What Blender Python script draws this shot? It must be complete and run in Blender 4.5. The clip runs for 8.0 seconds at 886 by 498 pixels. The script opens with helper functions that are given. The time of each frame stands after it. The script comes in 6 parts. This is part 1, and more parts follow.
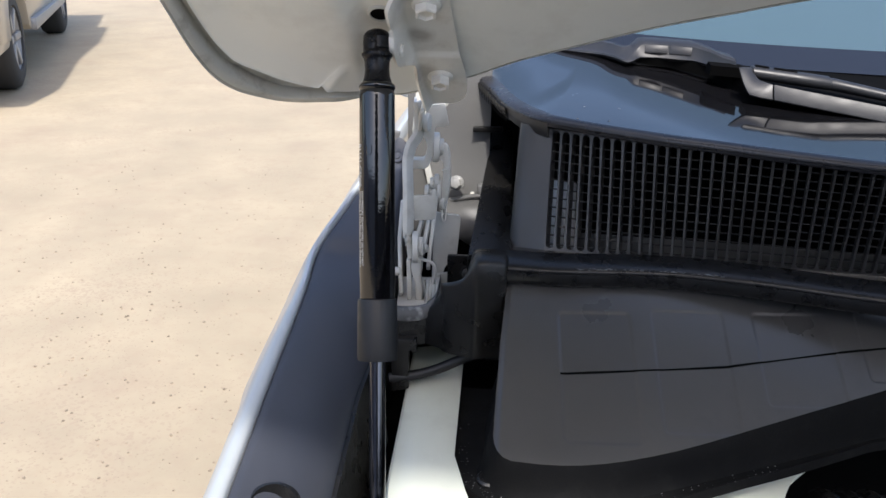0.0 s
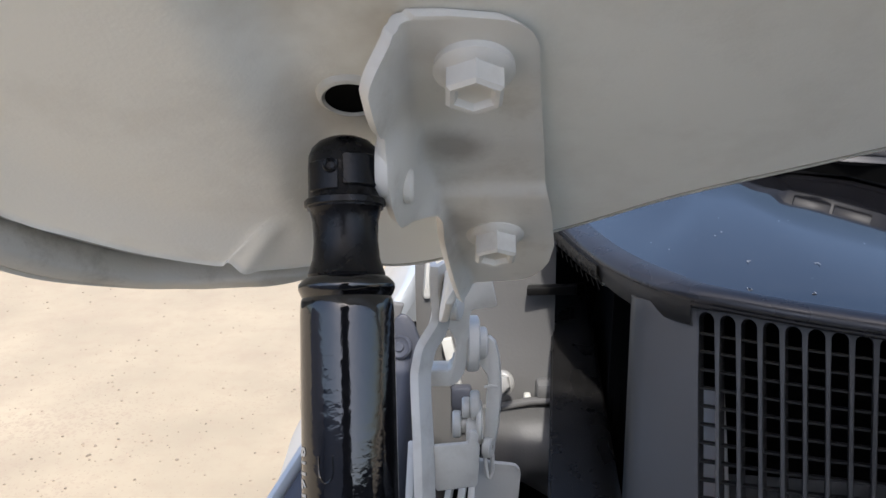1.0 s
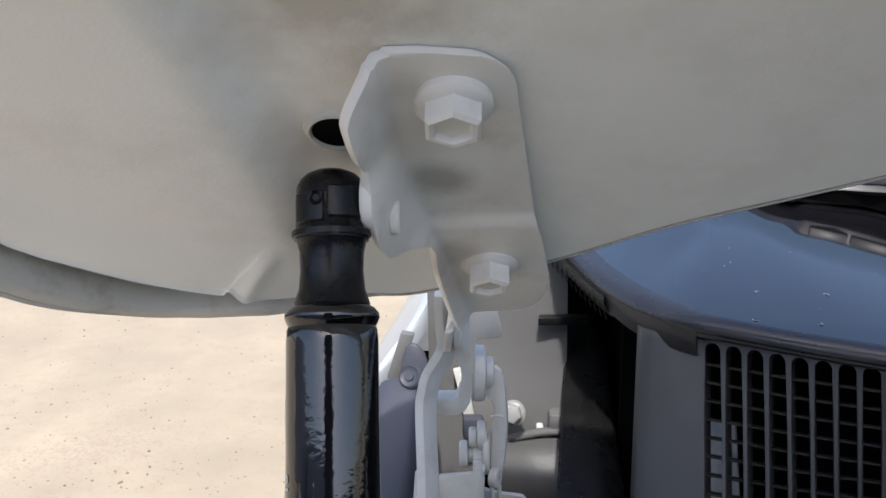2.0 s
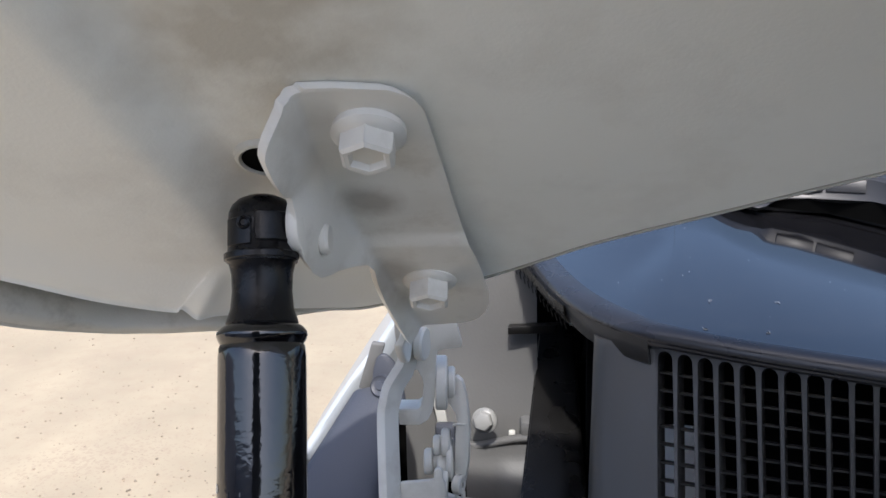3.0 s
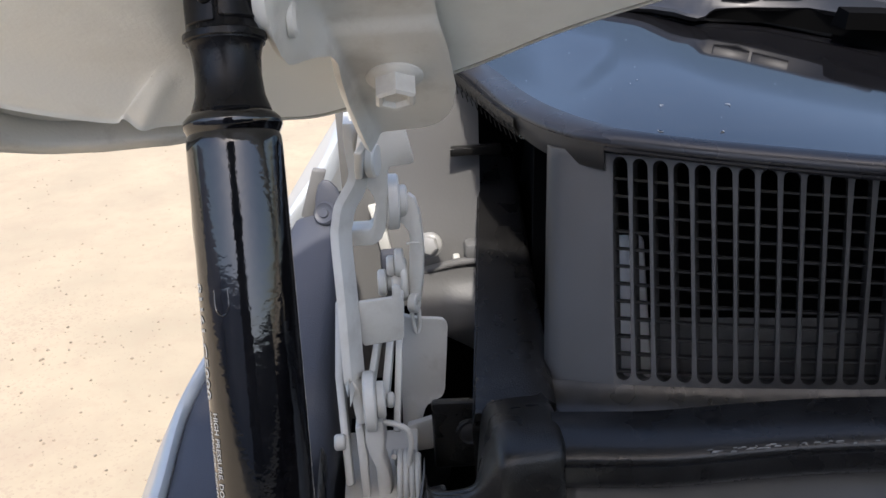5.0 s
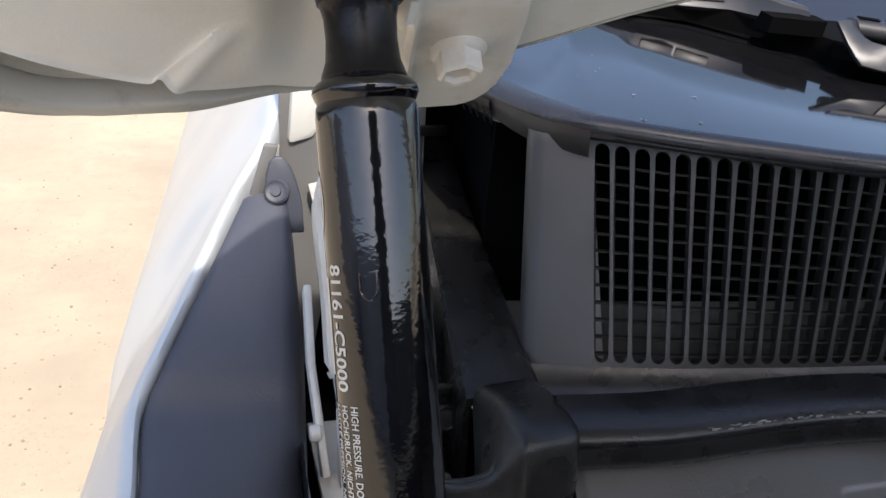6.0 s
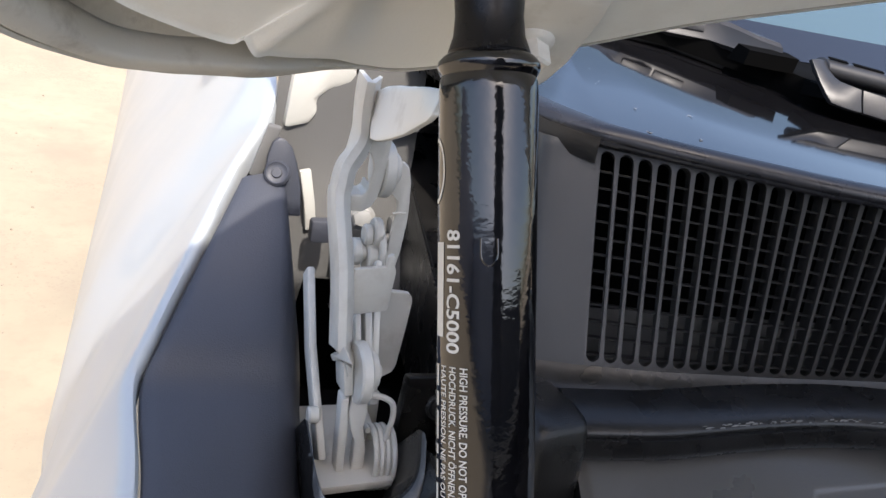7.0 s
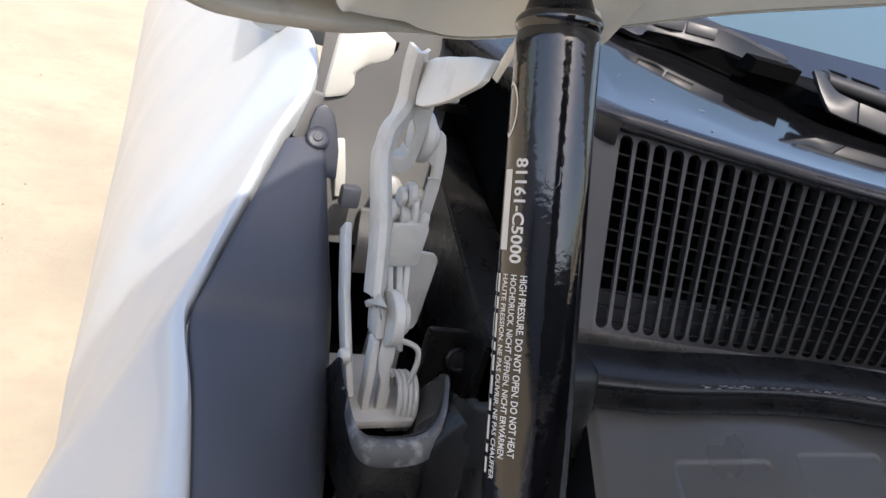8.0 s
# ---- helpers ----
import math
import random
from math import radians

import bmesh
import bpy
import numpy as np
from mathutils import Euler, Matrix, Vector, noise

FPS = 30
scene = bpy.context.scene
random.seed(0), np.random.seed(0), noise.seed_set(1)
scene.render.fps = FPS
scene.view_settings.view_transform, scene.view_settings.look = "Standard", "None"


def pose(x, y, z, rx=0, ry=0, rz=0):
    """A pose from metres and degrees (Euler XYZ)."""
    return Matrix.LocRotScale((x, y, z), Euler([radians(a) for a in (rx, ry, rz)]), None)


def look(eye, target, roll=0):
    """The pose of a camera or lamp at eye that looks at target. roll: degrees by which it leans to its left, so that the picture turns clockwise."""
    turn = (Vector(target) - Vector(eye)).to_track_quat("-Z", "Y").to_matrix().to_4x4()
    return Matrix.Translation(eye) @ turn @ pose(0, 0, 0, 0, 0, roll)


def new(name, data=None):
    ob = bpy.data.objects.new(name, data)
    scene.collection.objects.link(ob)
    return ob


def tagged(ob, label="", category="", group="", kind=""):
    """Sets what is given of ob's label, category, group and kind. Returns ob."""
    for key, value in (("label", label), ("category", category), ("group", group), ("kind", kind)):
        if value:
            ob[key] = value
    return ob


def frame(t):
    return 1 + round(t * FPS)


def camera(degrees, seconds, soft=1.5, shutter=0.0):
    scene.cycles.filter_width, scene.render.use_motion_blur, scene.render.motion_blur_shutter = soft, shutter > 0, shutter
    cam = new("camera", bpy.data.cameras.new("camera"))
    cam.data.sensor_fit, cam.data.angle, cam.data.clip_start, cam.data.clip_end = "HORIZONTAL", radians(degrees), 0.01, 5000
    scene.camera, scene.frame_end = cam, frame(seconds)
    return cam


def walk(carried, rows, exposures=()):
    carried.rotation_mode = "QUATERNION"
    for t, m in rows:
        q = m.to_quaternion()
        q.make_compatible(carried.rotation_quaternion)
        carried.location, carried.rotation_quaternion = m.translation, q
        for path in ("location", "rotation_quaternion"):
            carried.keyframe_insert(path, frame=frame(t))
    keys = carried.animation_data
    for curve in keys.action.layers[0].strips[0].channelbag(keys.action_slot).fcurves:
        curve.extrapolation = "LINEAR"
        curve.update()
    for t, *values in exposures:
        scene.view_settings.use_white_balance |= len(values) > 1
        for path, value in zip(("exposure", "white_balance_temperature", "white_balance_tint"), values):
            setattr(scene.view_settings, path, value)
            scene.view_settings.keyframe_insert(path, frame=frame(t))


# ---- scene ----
cam = camera(54.4, 8.0)
PATH = [
    (0, (0.04, 0.004, 1.287), (0.003, 1.865, 0.554), 1.0),
    (0.2, (0.012, 0.129, 1.259), (-0.001, 1.971, 0.479), 0.0),
    (0.4, (0.004, 0.222, 1.2475), (-0.007, 2.053, 0.440), -1.0),
    (0.5, (0.003, 0.261, 1.25), (-0.008, 2.095, 0.45), -1.1),
    (0.7, (0.005, 0.317, 1.249), (-0.016, 2.193, 0.557), -1.0),
    (0.8, (0.006, 0.328, 1.249), (-0.018, 2.233, 0.643), -0.5),
    (1, (0.013, 0.345, 1.247), (-0.022, 2.27, 0.705), -0.7),
    (1.5, (0.023, 0.346, 1.242), (-0.056, 2.274, 0.714), -1.1),
    (2, (0.025, 0.342, 1.248), (-0.087, 2.282, 0.773), -1.2),
    (2.2, (0.033, 0.34, 1.255), (-0.091, 2.286, 0.81), -1.2),
    (3.3, (0.048, 0.331, 1.252), (-0.078, 2.264, 0.757), -2.5),
    (3.5, (0.047, 0.33, 1.248), (-0.063, 2.237, 0.656), -3.0),
    (4, (0.042, 0.336, 1.236), (0.025, 2.194, 0.498), -3.4),
    (4.5, (0.031, 0.34, 1.234), (0.059, 2.187, 0.467), -3.0),
    (4.7, (0.035, 0.339, 1.235), (0.066, 2.183, 0.459), -3.0),
    (5.8, (-0.033, 0.353, 1.228), (0.366, 2.136, 0.414), 1.7),
    (6, (-0.045, 0.359, 1.229), (0.458, 2.113, 0.412), 3.7),
    (6.5, (-0.078, 0.364, 1.222), (0.579, 2.078, 0.429), 8.4),
    (7, (-0.09, 0.362, 1.218), (0.629, 2.065, 0.455), 10.6),
    (7.5, (-0.103, 0.355, 1.21), (0.638, 2.058, 0.466), 12.7),
    (8, (-0.12, 0.332, 1.206), (0.636, 2.033, 0.473), 14.8),
]
walk(cam, [(t, look(eye, target, roll)) for t, eye, target, roll in PATH],
     [(0.0, 1.12, 6300, 11), (0.5, 1.02, 6300, 12), (1.0, 1.15, 6280, 11.5), (2.0, 1.14, 6180, 11.5), (3.3, 1.13, 6180, 11.5), (4.5, 1.22, 6340, 12), (6.0, 1.40, 6580, 12), (8.0, 1.46, 6640, 12)])


# ---- light ----
SUN_AZ, SUN_EL = radians(179.0), radians(54.0)   # azimuth from +y towards +x
world = bpy.data.worlds.new("sky")
scene.world = world
world.use_nodes = True
wn = world.node_tree.nodes
sky = wn.new("ShaderNodeTexSky")
sky.sky_type = "NISHITA"
sky.sun_disc = False
sky.sun_elevation = SUN_EL
sky.sun_rotation = SUN_AZ
sky.dust_density = 3.0
sky.air_density = 1.0
world.node_tree.links.new(sky.outputs[0], wn["Background"].inputs[0])
wn["Background"].inputs[1].default_value = 0.15
sun_data = bpy.data.lights.new("sun", "SUN")
sun_data.energy = 2.1
sun_data.angle = radians(1.8)
sun_data.color = (1.0, 0.95, 0.88)
sun = new("sun", sun_data)
sun_dir = Vector((math.sin(SUN_AZ) * math.cos(SUN_EL), math.cos(SUN_AZ) * math.cos(SUN_EL), math.sin(SUN_EL)))
sun.matrix_world = look(sun_dir * 20, (0, 0, 0))
scene.view_settings.exposure = 1.0


# ---- materials ----
def material(name, colour, rough=0.5, metal=0.0, vary=0.15, scale=60.0, bump=0.0, bump_scale=400.0, coat=0.0,
             stain=None, stain_scale=25.0, stain_amount=0.0, per_object=0.0, rough_vary=0.08, spec=0.5):
    m = bpy.data.materials.new(name)
    m.use_nodes = True
    t = m.node_tree
    b = t.nodes["Principled BSDF"]
    b.inputs["Metallic"].default_value = metal
    b.inputs["Coat Weight"].default_value = coat
    b.inputs["Coat Roughness"].default_value = 0.06
    b.inputs["Specular IOR Level"].default_value = spec
    co = t.nodes.new("ShaderNodeTexCoord")
    n1 = t.nodes.new("ShaderNodeTexNoise")
    n1.inputs["Scale"].default_value = scale
    n1.inputs["Detail"].default_value = 5
    t.links.new(co.outputs["Object"], n1.inputs["Vector"])
    n2 = t.nodes.new("ShaderNodeTexNoise")
    n2.inputs["Scale"].default_value = scale * 0.13
    n2.inputs["Detail"].default_value = 3
    t.links.new(co.outputs["Object"], n2.inputs["Vector"])
    add = t.nodes.new("ShaderNodeMath")
    add.operation = "ADD"
    t.links.new(n1.outputs["Fac"], add.inputs[0])
    t.links.new(n2.outputs["Fac"], add.inputs[1])
    ramp = t.nodes.new("ShaderNodeMapRange")
    ramp.inputs["From Min"].default_value = 0.6
    ramp.inputs["From Max"].default_value = 1.4
    ramp.inputs["To Min"].default_value = 1 - vary
    ramp.inputs["To Max"].default_value = 1 + vary
    t.links.new(add.outputs[0], ramp.inputs["Value"])
    mul = t.nodes.new("ShaderNodeVectorMath")
    mul.operation = "SCALE"
    mul.inputs[0].default_value = colour
    t.links.new(ramp.outputs[0], mul.inputs["Scale"])
    out = mul.outputs[0]
    if per_object:
        info = t.nodes.new("ShaderNodeObjectInfo")
        pr = t.nodes.new("ShaderNodeMapRange")
        pr.inputs["To Min"].default_value = 1 - per_object
        pr.inputs["To Max"].default_value = 1 + per_object
        t.links.new(info.outputs["Random"], pr.inputs["Value"])
        m2 = t.nodes.new("ShaderNodeVectorMath")
        m2.operation = "SCALE"
        t.links.new(out, m2.inputs[0])
        t.links.new(pr.outputs[0], m2.inputs["Scale"])
        out = m2.outputs[0]
    if stain:
        n3 = t.nodes.new("ShaderNodeTexNoise")
        n3.inputs["Scale"].default_value = stain_scale
        n3.inputs["Detail"].default_value = 8
        n3.inputs["Roughness"].default_value = 0.65
        t.links.new(co.outputs["Object"], n3.inputs["Vector"])
        sr = t.nodes.new("ShaderNodeMapRange")
        sr.inputs["From Min"].default_value = 0.52
        sr.inputs["From Max"].default_value = 0.72
        sr.inputs["To Max"].default_value = stain_amount
        t.links.new(n3.outputs["Fac"], sr.inputs["Value"])
        mx = t.nodes.new("ShaderNodeMix")
        mx.data_type = "RGBA"
        mx.inputs["B"].default_value = (*stain, 1)
        t.links.new(sr.outputs[0], mx.inputs["Factor"])
        t.links.new(out, mx.inputs["A"])
        out = mx.outputs["Result"]
    t.links.new(out, b.inputs["Base Color"])
    rr = t.nodes.new("ShaderNodeMapRange")
    rr.inputs["From Min"].default_value = 0.3
    rr.inputs["From Max"].default_value = 0.7
    rr.inputs["To Min"].default_value = max(0.02, rough - rough_vary)
    rr.inputs["To Max"].default_value = min(1.0, rough + rough_vary)
    t.links.new(n1.outputs["Fac"], rr.inputs["Value"])
    t.links.new(rr.outputs[0], b.inputs["Roughness"])
    if bump:
        nb = t.nodes.new("ShaderNodeTexNoise")
        nb.inputs["Scale"].default_value = bump_scale
        nb.inputs["Detail"].default_value = 4
        t.links.new(co.outputs["Object"], nb.inputs["Vector"])
        bp = t.nodes.new("ShaderNodeBump")
        bp.inputs["Strength"].default_value = bump
        bp.inputs["Distance"].default_value = 0.0006
        t.links.new(nb.outputs["Fac"], bp.inputs["Height"])
        t.links.new(bp.outputs["Normal"], b.inputs["Normal"])
    return m


PRIMER = material("inner_paint", (0.54, 0.535, 0.49), 0.42, vary=0.05, scale=14, bump=0.15, bump_scale=900,
                  stain=(0.36, 0.32, 0.26), stain_scale=30, stain_amount=0.22)
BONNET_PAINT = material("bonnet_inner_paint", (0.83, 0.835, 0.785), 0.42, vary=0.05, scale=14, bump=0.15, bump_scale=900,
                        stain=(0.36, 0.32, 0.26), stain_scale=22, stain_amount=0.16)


def add_dirt(m, centre, radius, colour, amount):
    """A blotch of grime with a ragged noise edge round one place of the object."""
    t = m.node_tree
    b = t.nodes["Principled BSDF"]
    src = b.inputs["Base Color"].links[0].from_socket
    co = t.nodes.new("ShaderNodeTexCoord")
    dist = t.nodes.new("ShaderNodeVectorMath")
    dist.operation = "DISTANCE"
    dist.inputs[1].default_value = centre
    t.links.new(co.outputs["Object"], dist.inputs[0])
    no = t.nodes.new("ShaderNodeTexNoise")
    no.inputs["Scale"].default_value = 70
    no.inputs["Detail"].default_value = 7
    t.links.new(co.outputs["Object"], no.inputs["Vector"])
    mr = t.nodes.new("ShaderNodeMapRange")
    mr.inputs["From Min"].default_value = radius
    mr.inputs["From Max"].default_value = 0.0
    t.links.new(dist.outputs["Value"], mr.inputs["Value"])
    mu = t.nodes.new("ShaderNodeMath")
    mu.operation = "MULTIPLY"
    t.links.new(mr.outputs[0], mu.inputs[0])
    t.links.new(no.outputs["Fac"], mu.inputs[1])
    sc = t.nodes.new("ShaderNodeMapRange")
    sc.inputs["From Min"].default_value = 0.12
    sc.inputs["From Max"].default_value = 0.42
    sc.inputs["To Max"].default_value = amount
    t.links.new(mu.outputs[0], sc.inputs["Value"])
    mx = t.nodes.new("ShaderNodeMix")
    mx.data_type = "RGBA"
    mx.inputs["B"].default_value = (*colour, 1)
    t.links.new(sc.outputs[0], mx.inputs["Factor"])
    t.links.new(src, mx.inputs["A"])
    t.links.new(mx.outputs["Result"], b.inputs["Base Color"])


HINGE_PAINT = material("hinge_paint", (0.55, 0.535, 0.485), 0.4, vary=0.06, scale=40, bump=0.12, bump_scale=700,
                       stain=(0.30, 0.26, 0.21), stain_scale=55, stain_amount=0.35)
# Lit copy of the hinge paint, brightened for the upper bracket and bolts.
BRACKET_PAINT_LIT = material("bracket_paint_lit", (0.76, 0.745, 0.69), 0.4, vary=0.06, scale=40, bump=0.12, bump_scale=700,
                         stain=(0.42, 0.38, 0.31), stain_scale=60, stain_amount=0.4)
# Shaded copy of the cream paint, for the bolt that sunlight reaches.
BOLT_SHADE_PAINT = material("bolt_shade_paint", (0.25, 0.247, 0.232), 0.4, vary=0.08, scale=60, bump=0.1, bump_scale=700)
BODY_WHITE = material("body_white", (0.42, 0.448, 0.462), 0.4, vary=0.02, scale=8, coat=0.45)
# Panel grey set darker than its paint to offset sunlight falling on it.
PANEL_GREY = material("panel_grey_darkened", (0.130, 0.129, 0.124), 0.5, vary=0.1, scale=18, bump=0.15, bump_scale=600, stain=(0.155, 0.153, 0.142), stain_scale=20, stain_amount=0.5)
APRON_WHITE = material("apron_white", (0.66, 0.68, 0.58), 0.35, vary=0.06, scale=20, coat=0.3,
                       stain=(0.4, 0.38, 0.3), stain_scale=30, stain_amount=0.2)
STRUT_BLACK = material("strut_enamel", (0.003, 0.003, 0.004), 0.07, vary=0.3, scale=80, bump=0.15, bump_scale=420, spec=0.8, stain=(0.10, 0.10, 0.105), stain_scale=620, stain_amount=0.10,
                       rough_vary=0.03)
RUBBER = material("black_rubber", (0.009, 0.009, 0.010), 0.5, vary=0.3, scale=120, bump=0.3, bump_scale=1200)
SOCKET = material("socket_plastic", (0.006, 0.006, 0.007), 0.28, vary=0.25, scale=150, bump=0.1, bump_scale=900, spec=0.25)
SILL_GLOSS = material("sill_gloss", (0.011, 0.0108, 0.0106), 0.30, vary=0.3, scale=60, bump=0.5, bump_scale=140, spec=0.36, stain=(0.03, 0.03, 0.03), stain_scale=60, stain_amount=0.4)
PLASTIC = material("black_plastic", (0.0088, 0.0084, 0.0080), 0.30, vary=0.3, scale=60, bump=0.4, bump_scale=1600,
                   stain=(0.030, 0.029, 0.027), stain_scale=35, stain_amount=0.45, spec=0.42)
GRAIN = material("grained_plastic", (0.030, 0.0292, 0.0288), 0.44, vary=0.12, scale=50, bump=0.15, bump_scale=5000, spec=0.8)
STRIP = material("apron_plastic", (0.046, 0.050, 0.063), 0.45, vary=0.15, scale=20, bump=0.3, bump_scale=1500)
GLOSS = material("gloss_black", (0.006, 0.006, 0.007), 0.06, vary=0.2, scale=30, coat=0.3, spec=0.5, rough_vary=0.02,
                 stain=(0.05, 0.05, 0.048), stain_scale=90, stain_amount=0.1)
COVER = material("cover_plastic", (0.044, 0.0425, 0.0415), 0.34, vary=0.16, scale=14, bump=0.12, bump_scale=900, rough_vary=0.07, spec=0.85,
                 stain=(0.014, 0.0135, 0.013), stain_scale=15, stain_amount=0.4)
SEAL = material("seal_rubber", (0.010, 0.010, 0.0105), 0.29, vary=0.35, scale=70, bump=0.2, bump_scale=900,
                stain=(0.06, 0.06, 0.06), stain_scale=120, stain_amount=0.12, spec=0.35)
FLANGE = material("flange_matt_black", (0.006, 0.006, 0.006), 0.75, vary=0.3, scale=40, bump=0.3, bump_scale=500, spec=0.12, stain=(0.02, 0.02, 0.019), stain_scale=50, stain_amount=0.3)
LIP = material("lip_satin_black", (0.020, 0.020, 0.023), 0.30, vary=0.12, scale=50, bump=0.06, bump_scale=3000, spec=0.5)
SLAT = material("slat_plastic", (0.024, 0.0235, 0.023), 0.5, vary=0.2, scale=60, spec=0.3)
# Near-black that stands in for deep shade, besides black wiper and grille parts.
DARK = material("shade_and_part_black", (0.003, 0.003, 0.003), 0.9, vary=0.3, scale=30, spec=0.05)
ROD = material("rod_black_chrome", (0.10, 0.10, 0.11), 0.14, metal=1.0, vary=0.1, scale=200)
INK = material("white_ink", (0.55, 0.545, 0.515), 0.5, vary=0.12, scale=900)
WIPER = material("wiper_black_paint", (0.022, 0.0225, 0.025), 0.44, metal=0.0, vary=0.2, scale=60)
WORN = material("worn_plastic", (0.085, 0.085, 0.085), 0.65, vary=0.4, scale=90, stain=(0.30, 0.30, 0.292), stain_scale=110, stain_amount=0.9)
BRACKET_WHITE = material("bracket_white", (0.88, 0.88, 0.86), 0.45, vary=0.05, scale=30)
MARK = material("mark_pale_grey", (0.34, 0.35, 0.37), 0.6, vary=0.2, scale=300)
# Bonnet paint darkened for shade in the hem's groove; the stain is dirt.
HEM_SHADE_PAINT = material("hem_shade_paint", (0.52, 0.512, 0.465), 0.48, vary=0.08, scale=22, bump=0.2, bump_scale=900,
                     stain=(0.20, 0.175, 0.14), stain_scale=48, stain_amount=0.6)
SCUFF = material("scuff_grey", (0.16, 0.16, 0.157), 0.7, vary=0.3, scale=300)
TYRE = material("tyre_rubber", (0.03, 0.03, 0.03), 0.8, vary=0.3, scale=20, bump=0.4, bump_scale=80)
RIM = material("rim_alloy", (0.30, 0.30, 0.30), 0.5, metal=0.5, vary=0.1)
PICKUP = material("pickup_paint", (0.34, 0.30, 0.235), 0.45, vary=0.12, scale=3, coat=0.5, stain=(0.4, 0.33, 0.24), stain_scale=4, stain_amount=0.5)


def ground_material():
    m = material("sandy_concrete", (0.372, 0.309, 0.214), 0.85, vary=0.18, scale=3.0, bump=0.5, bump_scale=60,
                 stain=(0.30, 0.235, 0.170), stain_scale=1.7, stain_amount=0.6)
    t = m.node_tree
    b = t.nodes["Principled BSDF"]
    src = b.inputs["Base Color"].links[0].from_socket
    co = t.nodes.new("ShaderNodeTexCoord")
    vo = t.nodes.new("ShaderNodeTexVoronoi")
    vo.inputs["Scale"].default_value = 72
    vo.inputs["Randomness"].default_value = 1.0
    wob = t.nodes.new("ShaderNodeTexNoise")
    wob.inputs["Scale"].default_value = 70
    t.links.new(co.outputs["Object"], wob.inputs["Vector"])
    push = t.nodes.new("ShaderNodeVectorMath")
    push.operation = "MULTIPLY_ADD"
    push.inputs[1].default_value = (0.02, 0.02, 0.0)
    t.links.new(wob.outputs["Color"], push.inputs[0])
    t.links.new(co.outputs["Object"], push.inputs[2])
    t.links.new(push.outputs[0], vo.inputs["Vector"])
    blot = t.nodes.new("ShaderNodeTexNoise")
    blot.inputs["Scale"].default_value = 16
    blot.inputs["Detail"].default_value = 7
    blot.inputs["Roughness"].default_value = 0.7
    t.links.new(co.outputs["Object"], blot.inputs["Vector"])
    bm_r = t.nodes.new("ShaderNodeMapRange")
    bm_r.inputs["From Min"].default_value = 0.48
    bm_r.inputs["From Max"].default_value = 0.66
    bm_r.inputs["To Max"].default_value = 0.42
    t.links.new(blot.outputs["Fac"], bm_r.inputs["Value"])
    pink = t.nodes.new("ShaderNodeMix")
    pink.data_type = "RGBA"
    pink.inputs["B"].default_value = (0.33, 0.255, 0.18, 1)
    t.links.new(bm_r.outputs[0], pink.inputs["Factor"])
    t.links.new(src, pink.inputs["A"])
    src = pink.outputs["Result"]
    no = t.nodes.new("ShaderNodeTexNoise")
    no.inputs["Scale"].default_value = 1.3
    no.inputs["Detail"].default_value = 4
    t.links.new(co.outputs["Object"], no.inputs["Vector"])
    th = t.nodes.new("ShaderNodeMapRange")
    th.inputs["From Min"].default_value = 0.42
    th.inputs["From Max"].default_value = 0.66
    th.inputs["To Min"].default_value = 0.03
    th.inputs["To Max"].default_value = 0.44
    t.links.new(no.outputs["Fac"], th.inputs["Value"])
    lt = t.nodes.new("ShaderNodeMath")
    lt.operation = "LESS_THAN"
    t.links.new(vo.outputs["Distance"], lt.inputs[0])
    t.links.new(th.outputs[0], lt.inputs[1])
    fade = t.nodes.new("ShaderNodeMath")
    fade.operation = "MULTIPLY"
    fade.inputs[1].default_value = 0.42
    t.links.new(lt.outputs[0], fade.inputs[0])
    mx = t.nodes.new("ShaderNodeMix")
    mx.data_type = "RGBA"
    mx.inputs["B"].default_value = (0.30, 0.23, 0.17, 1)
    t.links.new(fade.outputs[0], mx.inputs["Factor"])
    t.links.new(src, mx.inputs["A"])
    t.links.new(mx.outputs["Result"], b.inputs["Base Color"])
    return m


def glass_material(name, tint):
    m = bpy.data.materials.new(name)
    m.use_nodes = True
    b = m.node_tree.nodes["Principled BSDF"]
    b.inputs["Base Color"].default_value = (*tint, 1)
    b.inputs["Roughness"].default_value = 0.03
    b.inputs["Coat Weight"].default_value = 0.5
    return m


SAND = ground_material()
FRIT = glass_material("windscreen_frit", (0.010, 0.012, 0.018))
SCREEN = glass_material("windscreen_glass", (0.06, 0.10, 0.12))


# ---- mesh helpers ----
BASE = {}


def thing(name, at, label, category, group="", kind=""):
    ob = new(name)
    ob.location = at
    ob.empty_display_size = 0.02
    BASE[ob.name] = Vector(at)
    return tagged(ob, label, category, group, kind)


def smooth_mesh(me, angle=40):
    for p in me.polygons:
        p.use_smooth = True
    me.set_sharp_from_angle(angle=radians(angle))


def part(name, bm, mat, parent=None, label="", angle=40):
    bmesh.ops.recalc_face_normals(bm, faces=bm.faces)
    at = Vector((0, 0, 0))
    if parent is not None:
        at = BASE[parent.name]
        bmesh.ops.translate(bm, verts=bm.verts, vec=-at)
    me = bpy.data.meshes.new(name)
    bm.to_mesh(me)
    bm.free()
    me.materials.append(mat)
    smooth_mesh(me, angle)
    ob = new(name, me)
    if parent is not None:
        ob.parent = parent
    BASE[ob.name] = at
    if label:
        ob["label"] = label
    return ob


def solo(name, bm, mat, label, category, group="", kind="", angle=40):
    return tagged(part(name, bm, mat, None, "", angle), label, category, group, kind)


